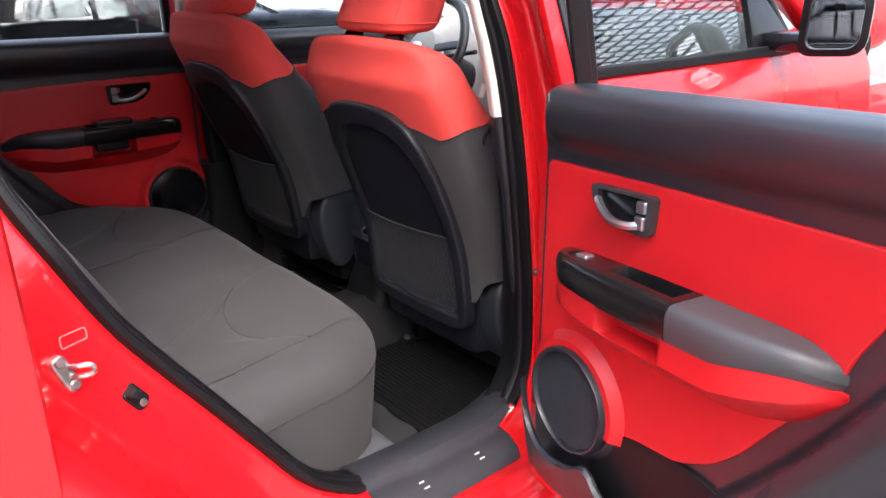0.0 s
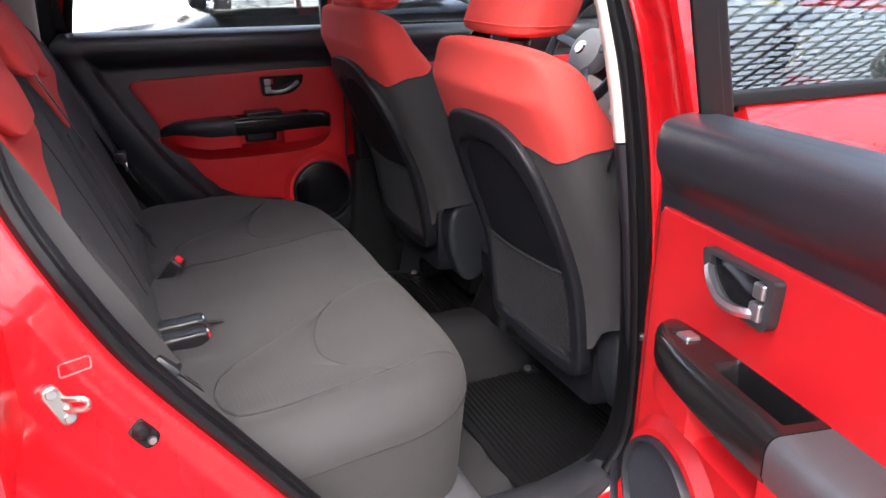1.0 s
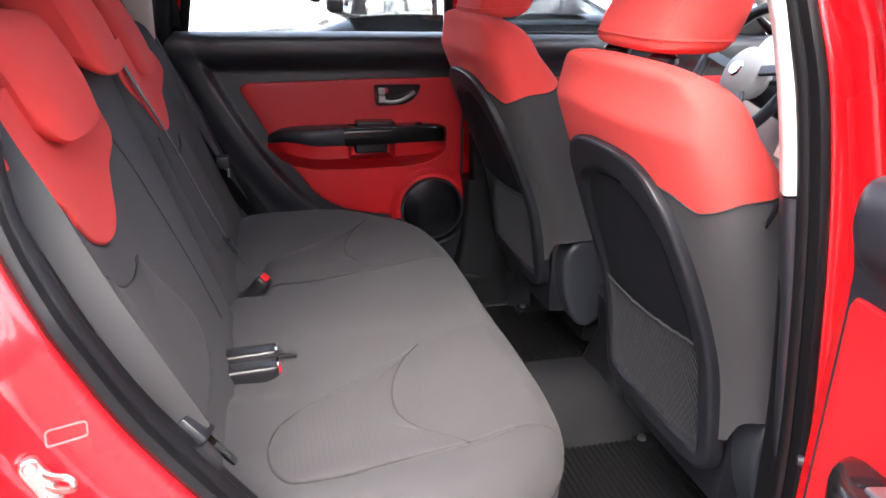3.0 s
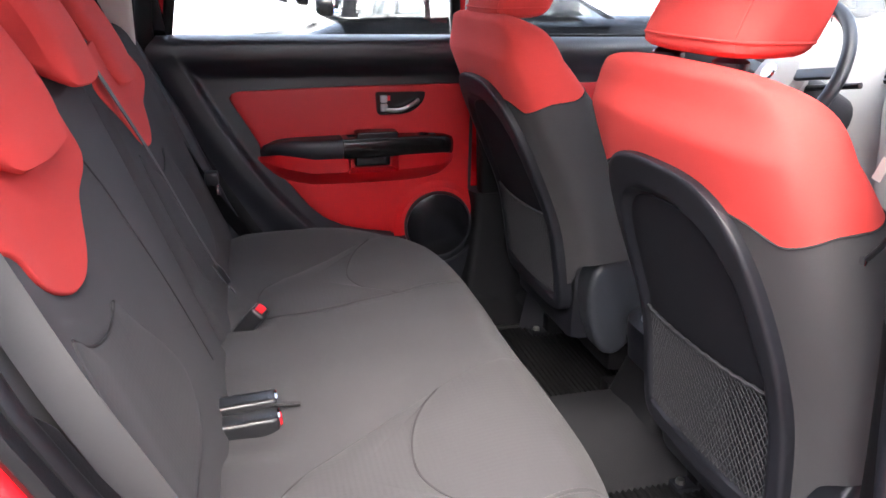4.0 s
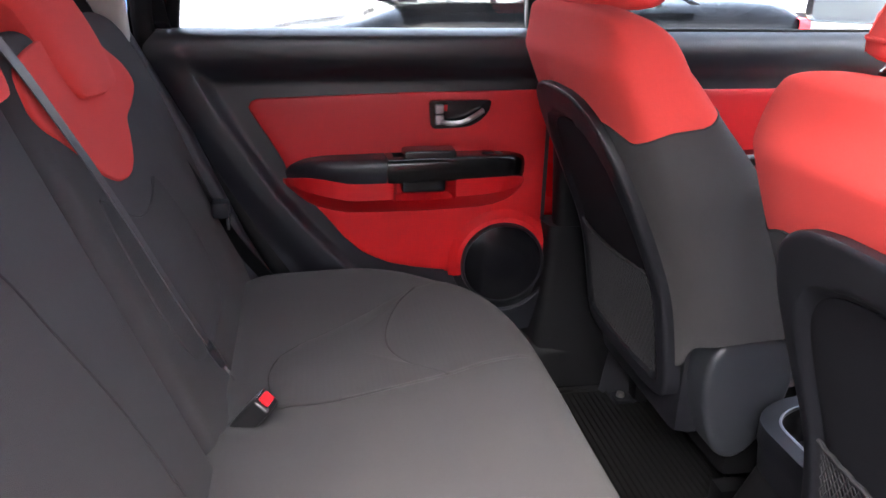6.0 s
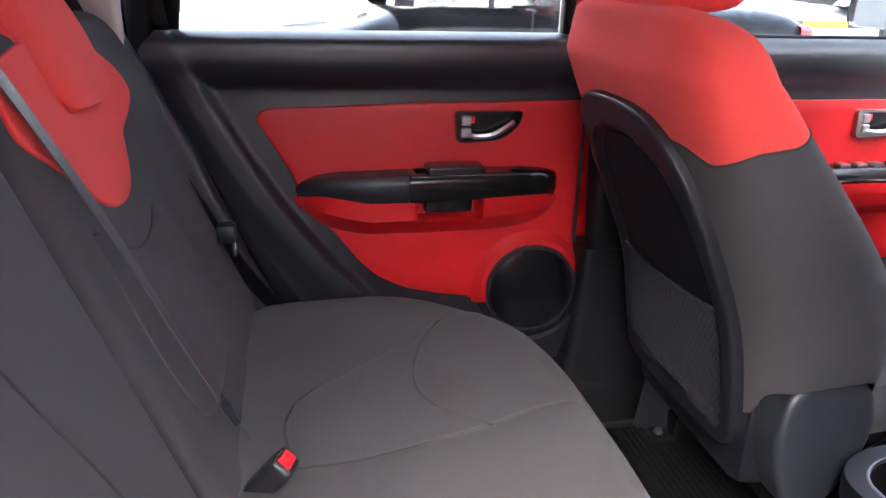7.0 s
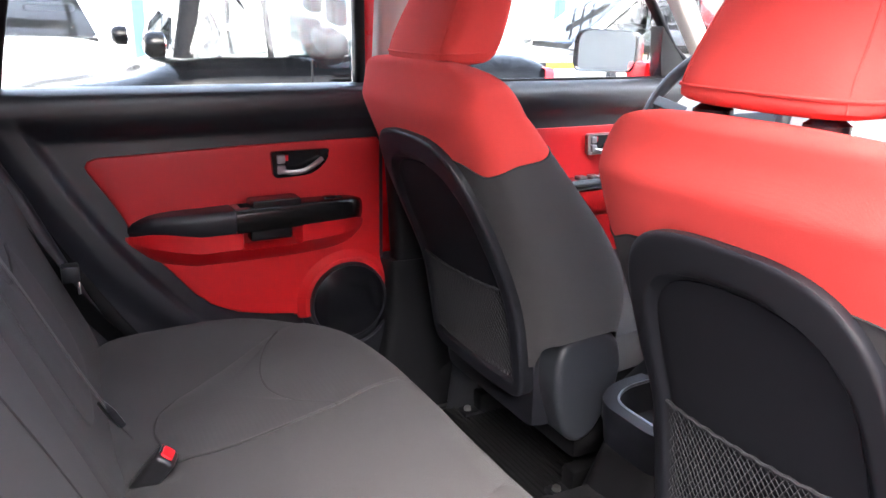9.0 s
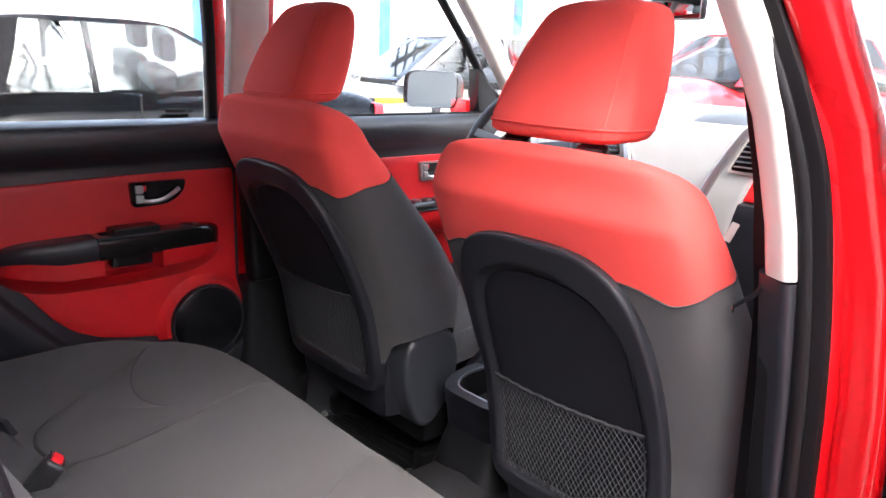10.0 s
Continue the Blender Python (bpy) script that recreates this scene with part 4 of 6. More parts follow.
# piping along the cushion's front corner
edge = [p for p in plan if p.x > 0.40 and p.y > -0.60]
edge.sort(key=lambda p: math.atan2(p.y + 0.42, p.x - 0.2))
part("piping", tube([bench_place(p.x, p.y, -0.077) for p in edge], 0.0016, 6), THREAD, bench, "dark seam under the cushion's edge")

# backrest, 60/40 split
SB_N = Vector((0, 1, 0.36)).normalized()


def back_swell(x, z):
    d = abs(x - CX)
    s = 0.014 * bump2(d, 0.50, 0.70, 0.10) * bump2(z, 0.50, 1.0, 0.2)
    s += 0.003 * bump2(d, 0.08, 0.16, 0.10) * bump2(z, 0.62, 0.98, 0.14)
    s -= 0.006 * bump2(d, 0.24, 0.44, 0.1) * bump2(z, 0.62, 0.92, 0.2)
    return s


def back_place(u, v, h):
    hh = h + (back_swell(u, v) if h > -0.05 else 0)
    return Vector((u, -0.655 - 0.36 * (v - 0.56), v)) + SB_N * hh


backs = []
for nm, x0, x1, lab in (("rear_backrest_wide", -0.086, 0.592, "wide grey and red cloth half of the rear backrest"), ("rear_backrest_narrow", -0.675, -0.094, "narrow grey and red cloth half of the rear backrest")):
    far = nm.endswith("narrow")
    r_in, r_out = 0.02, 0.09
    pts = rounded([(x0, 0.47), (x1, 0.47), (x1, 1.065), (x0, 1.065)], [0.03, 0.03, r_in if far else r_out, r_out if far else r_in], 8)
    backs.append(part("backrest", soft_pad(resample(pts, 150), back_place, 0.03, -0.11, 26, 6), GREY_CLOTH, rear_bench, lab))
RED_NEAR = [(0.142, 1.005), (0.134, 0.971), (0.133, 0.940), (0.158, 0.923), (0.215, 0.907), (0.246, 0.886), (0.284, 0.860), (0.325, 0.845), (0.372, 0.845), (0.415, 0.858), (0.462, 0.880), (0.488, 0.900), (0.500, 0.922), (0.546, 0.950), (0.562, 0.972), (0.568, 1.0), (0.53, 1.035), (0.35, 1.048), (0.18, 1.035)]
RED_FAR = [(-0.500, 1.006), (-0.532, 0.979), (-0.536, 0.948), (-0.495, 0.924), (-0.445, 0.911), (-0.421, 0.888), (-0.384, 0.862), (-0.337, 0.850), (-0.277, 0.858), (-0.228, 0.879), (-0.206, 0.899), (-0.152, 0.940), (-0.124, 0.962), (-0.118, 0.99), (-0.15, 1.03), (-0.30, 1.047), (-0.44, 1.04)]
NEAR_U = [(0.486, 0.838), (0.443, 0.813), (0.404, 0.797), (0.357, 0.787), (0.318, 0.789), (0.289, 0.796)]
FAR_U = [(-0.165, 0.862), (-0.207, 0.838), (-0.247, 0.816), (-0.299, 0.800), (-0.350, 0.797), (-0.400, 0.806), (-0.439, 0.820)]
NEAR_LOOP = [(0.289, 0.796), (0.250, 0.745), (0.215, 0.700), (0.193, 0.645), (0.228, 0.602), (0.290, 0.586), (0.372, 0.588), (0.455, 0.592), (0.505, 0.625), (0.515, 0.70), (0.505, 0.78), (0.486, 0.838)]
FAR_LOOP = [(-0.439, 0.820), (-0.475, 0.760), (-0.492, 0.690), (-0.485, 0.625), (-0.44, 0.595), (-0.37, 0.590), (-0.28, 0.592), (-0.20, 0.615), (-0.165, 0.68), (-0.155, 0.76), (-0.165, 0.862)]
for t, red_line, u_line, loop, mid in ((backs[0], RED_NEAR, NEAR_U, NEAR_LOOP, 0.36), (backs[1], RED_FAR, FAR_U, FAR_LOOP, -0.36)):
    part("red_insert", pad(resample(curve2(red_line, 160), 120), back_place, 0.0045, 0.004, 14, (mid, 0.95), None, -0.004), RED_CLOTH, t, "red cloth insert under the headrest")
    part("seam", tube([back_place(x, z, 0.0015) for x, z in curve2(u_line, 30, False)], 0.0019, 6), THREAD, t, "dark curved seam")
    lower = resample(curve2(u_line[:-1] + loop[:-1], 160), 120)
    part("waffle_insert", pad(lower, back_place, 0.0020, 0.0019, 16, (mid, 0.69), lambda u, v, s: 0.004 * (1 - s ** 5), -0.006), WAFFLE, t, "waffle-textured lower backrest insert")
for ln in ([(0.150, 0.945), (0.137, 0.925), (0.112, 0.873), (0.096, 0.815), (0.070, 0.732), (0.052, 0.650), (0.040, 0.575)],):
    part("seam", tube([back_place(x, z, 0.0004) for x, z in curve2(ln, 40, False)], 0.0016, 6), THREAD, backs[0], "long seam beside the middle seat")

# rear headrests: blocks whose lower lip hangs over the front of the backrest


def rear_headrest(cx, w, d, zb, h, depth):
    """w: half width; d: how far its face stands before the backrest; zb: its lower lip; h: height."""
    def at(v, back):
        return Vector((-0.655 - 0.36 * (v - 0.56) + d - back, v))
    side = [at(zb, 0.0), at(zb + h * 0.5, -0.004), at(zb + h, 0.012), at(zb + h + 0.006, 0.05), at(zb + h - 0.02, depth), at(zb + 0.062, depth), at(zb + 0.012, 0.028)]
    prof = resample(rounded(side, [0.022, 0.05, 0.03, 0.03, 0.03, 0.03, 0.02], 6), 64)
    c = sum(prof, Vector((0, 0))) / len(prof)
    rows = []
    for k in range(25):
        a = -math.pi / 2 + math.pi * k / 24
        x = math.copysign(abs(math.sin(a)) ** 0.8, a)
        e = 1 - 0.42 * abs(math.sin(a)) ** 5
        taper = 1 - 0.10 * abs(x)
        rows.append([Vector((cx + w * x * (1 - 0.10 * max(0.0, (zb + 0.05 - q.y) / 0.05)), c.x + (q.x - c.x) * e, c.y + (q.y - c.y) * (e if e < taper else taper))) for q in prof])
    bm = bmesh.new()
    skin(bm, rows, True, True, True)
    return bm


for cx, w, d, zb, h, depth in ((0.315, 0.128, 0.030, 0.966, 0.150, 0.105), (0.060, 0.098, 0.045, 1.008, 0.150, 0.10), (-0.360, 0.112, 0.018, 0.956, 0.165, 0.105)):
    part("headrest", rear_headrest(cx, w, d, zb, h, depth), RED_CLOTH, rear_bench, "red cloth headrest hooked over the backrest")

# belts and buckles


def strap(path, w, up, th=0.0012):
    return sweep(path, [(-w, -th), (w, -th), (w, th), (-w, th)], False, up)


belt = thing("seat_belt", (0.617, -0.62, 0.678), "dark grey seat belt with its metal tongue, beside the open door", "seat belt", "seat belts")
path = curve2([(0.555, -0.90, 1.30), (0.556, -0.825, 1.05), (0.575, -0.775, 0.95), (0.597, -0.730, 0.86), (0.610, -0.692, 0.79), (0.617, -0.657, 0.722), (0.618, -0.650, 0.710)], 36, False)
part("webbing", strap(path, 0.017, (0.9, 0.2, 0.35)), STRAP, belt, "dark grey webbing")
path = curve2([(0.588, -0.91, 1.30), (0.586, -0.84, 1.05), (0.586, -0.80, 0.95), (0.596, -0.74, 0.82), (0.604, -0.68, 0.70), (0.606, -0.66, 0.60)], 30, False)
part("webbing", strap(path, 0.018, (0.75, 0.62, 0.25)), STRAP, belt, "dark grey webbing")
m = look((0.614, -0.648, 0.714), (0.650, -0.566, 0.636)) @ pose(0, 0, 0, 0, 0, 25)
part("tongue_grip", box((-0.024, -0.007, -0.012), (0.024, 0.007, 0.022), 0.005, None, m), BLACK_PLASTIC, belt, "black plastic tongue grip")
oo, ii = rounded([(-0.011, 0.010), (0.011, 0.010), (0.011, 0.052), (-0.011, 0.052)], 0.004), rounded([(-0.006, 0.022), (0.006, 0.022), (0.006, 0.044), (-0.006, 0.044)], 0.002)
part("tongue", ring_plate(oo, ii, lambda u, v, h: m @ Vector((u, h, -v)), -0.001, 0.001), CHROME, belt, "bright metal tongue")

belt2 = thing("seat_belt", (-0.176, -0.645, 0.62), "grey middle seat belt hanging along the backrest", "seat belt", "seat belts")
path = curve2([(-0.135, -0.865, 1.11), (-0.140, -0.822, 1.04), (-0.148, -0.788, 0.97), (-0.158, -0.738, 0.86), (-0.168, -0.690, 0.74), (-0.176, -0.650, 0.645)], 40, False)
bm = bmesh.new()
rings = []
for k, p in enumerate(path):
    q = path[min(k + 1, 39)] - path[max(k - 1, 0)]
    across = q.normalized().cross(Vector((-0.06, 0.94, 0.34))).normalized() * (0.017 - 0.006 * smooth01(k / 30))
    thick = across.cross(q).normalized() * 0.0008
    rings.append([p - across - thick, p + across - thick, p + across + thick, p - across + thick])
skin(bm, rings, True, True, True)
part("webbing", bm, GREY_STRAP, belt2, "grey webbing")
m = look((-0.174, -0.652, 0.650), (-0.186, -0.618, 0.575))
part("tongue_grip", box((-0.020, -0.005, -0.030), (0.020, 0.005, 0.004), 0.004, None, m), BLACK_PLASTIC, belt2, "black plastic tongue grip")
part("tongue", box((-0.011, -0.0012, -0.062), (0.011, 0.0012, -0.026), 0.001, None, m), CHROME, belt2, "bright metal tongue")

belt4 = thing("seat_belt", (0.565, 0.11, 0.5), "dark front seat belt with its tongue hanging beside the pillar", "seat belt", "seat belts")
path = curve2([(0.512, -0.01, 1.36), (0.547, 0.046, 1.12), (0.560, 0.062, 1.033), (0.567, 0.072, 0.947), (0.572, 0.090, 0.832), (0.574, 0.110, 0.50)], 30, False)
part("webbing", strap(path, 0.023, (-0.5, -0.85, 0)), RUBBER, belt4, "dark webbing")
stalk = part("tongue_grip", tube([(0.592, 0.022, 0.925), (0.578, 0.030, 0.908), (0.560, 0.040, 0.893), (0.548, 0.046, 0.882)], 0.003, 8), BLACK_PLASTIC, belt4, "black tongue grip")
part("tongue", box((0.542, 0.042, 0.875), (0.550, 0.046, 0.884), 0.0015), CHROME, stalk, "bright metal tongue")
part("care_label", box((-0.005, -0.001, -0.014), (0.005, 0.001, 0.014), 0.0008, None, pose(0.522, 0.066, 0.972, 12, 20, 25)), BEIGE, belt4, "small white label")

belt3 = thing("seat_belt", (-0.60, -0.66, 0.6), "dark seat belt against the rear pillar trim", "seat belt", "seat belts")
path = curve2([(-0.625, -0.93, 1.20), (-0.628, -0.845, 1.0), (-0.622, -0.735, 0.78), (-0.625, -0.66, 0.64), (-0.63, -0.60, 0.55)], 24, False)
part("webbing", strap(path, 0.022, (-0.7, 0.6, 0.2)), RUBBER, belt3, "dark webbing")
part("tongue_grip", box((-0.582, -0.685, 0.705), (-0.548, -0.655, 0.735), 0.006), BLACK_PLASTIC, belt3)
part("tongue", box((-0.574, -0.662, 0.682), (-0.554, -0.656, 0.708), 0.001), CHROME, belt3)

def belt_buckle(base, label, cells):
    """cells: (place, aim, button) for each housing; the button sits on its aimed end."""
    b = thing("seat_belt_buckle", base, label, "belt buckle", "belt buckles")
    for at, aim, button in cells:
        m = look(at, aim)
        h = part("housing", box((-0.0185, -0.018, -0.070), (0.0185, 0.013, 0.026), 0.008, None, m, 3), BUCKLE, b, "black plastic housing")
        part("ridge", box((-0.013, 0.0112, -0.058), (0.013, 0.0135, -0.018), 0.002, None, m), BUCKLE, h)
        if button:
            part("button", box((-0.0120, -0.0100, -0.0740), (0.0120, 0.0080, -0.062), 0.004, None, m), RED_BUTTON, h, "red release button")
        part("slot", box((-0.0125, 0.0093, -0.0712), (0.0125, 0.0112, -0.066), 0.0006, None, m), CHROME, h, "bright slot edge")
    return b


belt_buckle((-0.18, -0.62, 0.53), "black belt buckle with a red release button", [((-0.184, -0.624, 0.510), (-0.166, -0.578, 0.570), True)])
belt_buckle((0.14, -0.62, 0.52), "pair of black belt buckles lying in the seat crease", [((0.161, -0.634, 0.524), (0.158, -0.55, 0.528), True), ((0.127, -0.636, 0.536), (0.124, -0.55, 0.540), False)])
part("crease_strap", strap(curve2([(0.140, -0.575, 0.543), (0.146, -0.556, 0.545), (0.150, -0.532, 0.5445)], 8, False), 0.004, (0, 0, 1)), THREAD, bench)

# carpet and kick panel in front of the rear bench
bm = bmesh.new()
skin(bm, [[Vector((0.085 + 0.447 * k / 12, y + 0.004 * math.sin(2.1 * k), z + 0.0015 * math.sin(1.7 * k + 40 * y))) for k in range(13)] for y, z in ((-0.066, FLOOR - 0.002), (-0.068, FLOOR + 0.009), (-0.09, FLOOR + 0.012), (-0.12, FLOOR + 0.017), (-0.15, FLOOR + 0.026), (-0.16, FLOOR + 0.010))], False)
part("heel_carpet", bm, GREY_CARPET, car_body, "grey carpet in front of the bench")
bm = bmesh.new()
skin(bm, [[Vector((0.085 + 0.465 * k / 8, y, z)) for k in range(9)] for y, z in ((-0.143, FLOOR + 0.012), (-0.150, FLOOR + 0.030), (-0.175, FLOOR + 0.046), (-0.23, FLOOR + 0.066), (-0.29, FLOOR + 0.075))], False)
part("kick_panel", bm, PALE_GREY, car_body, "pale grey panel below the bench")

# ---- floor mats ----
for nm, x0, x1, y0, y1 in (("near", 0.075, 0.500, -0.058, 0.26), ("far", -0.618, -0.197, -0.22, 0.36)):
    t = thing("floor_mat", ((x0 + x1) / 2, (y0 + y1) / 2, FLOOR), "black ribbed rubber floor mat", "floor mat", "floor mats")
    pts = rounded([(x0, y0), (x1, y0), (x1, y1), (x0, y1)], 0.04, 5)
    part("sheet", prism(pts, lambda u, v, h: Vector((u, v, FLOOR + h)), 0.001, 0.006), MAT_RUBBER, t)
    part("border", sweep([Vector((p.x, p.y, FLOOR + 0.006)) for p in resample(pts, 80)], [(-0.008, 0), (-0.006, 0.006), (0.006, 0.006), (0.008, 0)], True), MAT_RUBBER, t)
    bm = bmesh.new()
    y = y0 + 0.02
    while y < y1 - 0.015:
        sweep([(x0 + 0.015, y, FLOOR + 0.006), (x1 - 0.015, y, FLOOR + 0.006)], [(-0.0035, 0), (-0.0018, 0.0045), (0.0018, 0.0045), (0.0035, 0)], False, (0, 0, 1), bm)
        y += 0.0125
    part("ribs", bm, MAT_RUBBER, t)


# ---- doors ----
def sheet(front, rear, zs, height, place, cols=60):
    """A moulded sheet between u = front(z) and rear(z), with its edges turned back."""
    bm = bmesh.new()
    rows = []
    for z in zs:
        a, b = front(z), rear(z)
        row = [place(a, z, -0.02)]
        row += [place(a + (b - a) * k / cols, z, height(a + (b - a) * k / cols, z)) for k in range(cols + 1)]
        row.append(place(b, z, -0.02))
        rows.append(row)
    first, last = zs[0], zs[-1]
    rows.insert(0, [place(front(first) + (rear(first) - front(first)) * min(max((k - 1) / cols, 0), 1), first, -0.02) for k in range(cols + 3)])
    rows.append([place(front(last) + (rear(last) - front(last)) * min(max((k - 1) / cols, 0), 1), last, -0.02) for k in range(cols + 3)])
    skin(bm, rows, False)
    return bm


REAR_EDGE = [(0.36, 0.42), (0.43, 0.47), (0.509, 0.535), (0.63, 0.61), (0.755, 0.68), (0.90, 0.745), (0.985, 0.785), (1.02, 0.76)]
SIDE_EDGE = [(0.36, 0.19), (0.44, 0.27), (0.52, 0.345), (0.60, 0.418), (0.70, 0.495), (0.80, 0.558), (0.90, 0.612), (1.02, 0.672)]
SHOULDER = [(0.36, 0.008), (0.86, 0.008), (0.905, 0.008), (0.921, 0.010), (0.933, 0.019), (0.948, 0.033), (0.970, 0.044), (0.995, 0.045), (1.010, 0.039), (1.016, 0.030), (1.0195, 0.014), (1.0205, -0.006)]


def door_height(u, z):
    h = spline(SHOULDER, z)
    d = u - spline(SIDE_EDGE, z)
    side = 0.008 + 0.030 * smooth01((d - 0.050) / 0.024) - 0.012 * smooth01((d - 0.10) / 0.07)
    h = 0.5 * (h + side + math.sqrt((h - side) ** 2 + 0.00006)) - 0.003
    return h - (h - 0.010) * 0.75 * (1 - smooth01((u + 0.008) / 0.045)) * smooth01((z - 0.88) / 0.03)


def door_handle(place, u0, z0, bezel, parent):
    """Pull lever in a bezel; u0, z0: its front top corner."""
    out = rounded([(u0, z0), (u0 + 0.004, z0 - 0.022), (u0 + 0.022, z0 - 0.042), (u0 + 0.048, z0 - 0.054), (u0 + 0.124, z0 - 0.057), (u0 + 0.128, z0)], [0.006, 0.01, 0.03, 0.03, 0.012, 0.008], 5)
    c = Vector((u0 + 0.075, z0 - 0.025))
    inn = [c.lerp(p, 0.80) for p in out]
    h = part("handle_bezel", ring_plate(out, inn, place, 0.0, 0.013), bezel, parent, "door handle bezel")
    part("recess", prism(inn, place, 0.001, 0.006), GLOSS_BLACK, h)
    lev = curve2([(u0 + 0.104, z0 - 0.042), (u0 + 0.085, z0 - 0.044), (u0 + 0.060, z0 - 0.041), (u0 + 0.036, z0 - 0.030), (u0 + 0.018, z0 - 0.020)], 16, False)
    bm = sweep([place(p.x, p.y, 0.014 + 0.010 * math.sin(math.pi * k / 15)) for k, p in enumerate(lev)], [(-0.004, -0.004), (0.004, -0.004), (0.005, 0.003), (0.0, 0.005), (-0.005, 0.003)], False, place(0, 0, 1) - place(0, 0, 0))
    part("lever", bm, SATIN, h, "bright pull lever")
    part("lever_hub", pad(rounded([(u0 + 0.098, z0 - 0.048), (u0 + 0.116, z0 - 0.048), (u0 + 0.116, z0 - 0.029), (u0 + 0.098, z0 - 0.029)], 0.003), place, 0.018, 0.003, 3), SATIN, h)
    part("lock_tab", pad(rounded([(u0 + 0.098, z0 - 0.026), (u0 + 0.116, z0 - 0.026), (u0 + 0.116, z0 - 0.008), (u0 + 0.098, z0 - 0.008)], 0.003), place, 0.016, 0.003, 3), SATIN, h)
    if bezel is not BEZEL:
        part("lock_mark", pad(rounded([(u0 + 0.090, z0 - 0.022), (u0 + 0.097, z0 - 0.022), (u0 + 0.097, z0 - 0.009), (u0 + 0.090, z0 - 0.009)], 0.001), place, 0.009, 0.001, 2), RED_BUTTON, h)
    return h


def arm_section(depth, zt, zb, dip=0.0):
    """Closed section of an armrest in (h, z)."""
    w = max(depth - 0.012, 0.004)
    return [(-0.004, zt), (0.24 * w, zt), (0.28 * w, zt - dip), (0.74 * w, zt - dip), (0.80 * w, zt), (w, zt), (depth - 0.006, zt - 0.002), (depth - 0.002, zt - 0.007), (depth, zt - 0.015), (depth - 0.001, zb + 0.010), (depth - 0.006, zb), (-0.004, zb - 0.004)]


def rear_door(place, label, glass, base, open_door):
    d = thing("rear_door", base, label, "car door", "rear doors")
    z_axis = [0.36 + 0.66 * k / 120 for k in range(121)]
    zs = sorted(set([round(z, 4) for z in z_axis] + [0.892, 0.898, 0.905, 0.912, 0.92, 1.005, 1.012, 1.016, 1.018, 1.0195, 1.0205]))
    part("door_trim", sheet(lambda z: -0.005 + 0.035 * smooth01((z - 0.94) / 0.08) ** 2, lambda z: spline(REAR_EDGE, z), zs, door_height, place, 150), DOOR_TRIM, d, "moulded black door trim")
    # metal shell behind the trim
    if open_door:
        pts = rounded([(-0.045, 0.30), (0.44, 0.30), (0.56, 0.48), (0.72, 0.74), (0.81, 0.96), (0.80, 1.005), (-0.045, 1.0)], 0.03, 4)
        part("door_shell", prism(pts, place, -0.115, -0.008, 0.010), PAINT, d, "red painted door shell")
    else:
        pts = rounded([(-0.01, 0.30), (0.44, 0.30), (0.56, 0.48), (0.72, 0.74), (0.81, 0.96), (0.80, 1.005), (-0.01, 1.0)], 0.03, 4)
        part("door_shell", prism(pts, place, -0.060, -0.015, 0.006), PAINT, d, "red painted door shell")
    # window frame, rubber channel and pane
    def lean(u, z, h):
        return place(u, z, h + 0.30 * (z - 1.0))
    fr = curve2([(0.045, 0.99), (0.062, 1.12), (0.082, 1.26), (0.115, 1.385), (0.20, 1.435), (0.40, 1.44), (0.58, 1.43), (0.665, 1.36), (0.715, 1.22), (0.745, 1.10), (0.765, 0.99)], 60, False)
    if open_door:
        fr = [Vector((p.x - 0.014 if p.x < 0.4 else p.x, p.y)) for p in fr]
    else:
        fr = [Vector((p.x - 0.030 if p.x < 0.4 else p.x, p.y)) for p in fr]
    nrm = place(0, 0, 1) - place(0, 0, 0)
    part("window_frame", sweep([lean(p.x, p.y, -0.035) for p in fr], slab(0.009 if open_door else 0.022, 0.014 if open_door else 0.022), False, nrm), RUBBER if open_door else PAINT, d, "black window frame" if open_door else "red window frame")
    part("window_channel", sweep([lean(p.x + ((0.009 if open_door else 0.022) if p.x < 0.4 else -0.022), p.y - (0.02 if p.y > 1.4 else 0), -0.020) for p in fr], slab(0.004 if open_door else 0.012, 0.014), False, nrm), RUBBER, d, "black rubber window channel")
    part("belt_strip", sweep([place(u, 1.010, -0.020) for u in (0.03, 0.3, 0.55, 0.735)], slab(0.005, 0.006), False, (0, 0, 1)), RUBBER, d, "black belt-line strip")
    if glass:
        g = part("window_pane", prism([(0.05, 0.99), (0.76, 0.99), (0.73, 1.17), (0.66, 1.38), (0.58, 1.44), (0.2, 1.44), (0.12, 1.39), (0.08, 1.26)], lean, -0.034, -0.030), GLASS, d, "clear window pane", smooth=False)
        g.visible_shadow = False
    # quarter pillar cap behind the window
    part("corner_cap", prism(rounded([(0.735, 1.015), (0.815, 0.985), (0.80, 1.10), (0.775, 1.20), (0.735, 1.20), (0.745, 1.10)], 0.01), lean, -0.02, 0.012, 0.004), GLOSS_BLACK, d, "black corner cap")
    # red insert
    red = [(0.004, 0.902), (0.30, 0.899), (0.590, 0.890), (0.606, 0.884), (0.611, 0.872), (0.575, 0.812), (0.549, 0.765), (0.540, 0.735), (0.508, 0.690), (0.472, 0.648), (0.432, 0.595), (0.394, 0.560), (0.34, 0.534),
           (0.28, 0.520), (0.20, 0.508), (0.004, 0.503)]
    on = lambda u, v, h: place(u, v, 0.006 + h)
    part("red_insert", pad(resample(rounded(red, 0.010, 3), 150), on, 0.008, 0.004, 14, (0.26, 0.70), None, -0.01), RED_VINYL, d, "smooth red vinyl insert")
    door_handle(lambda u, v, h: place(u, v, 0.013 + h), 0.128, 0.884, BEZEL if open_door else GLOSS_BLACK, d)
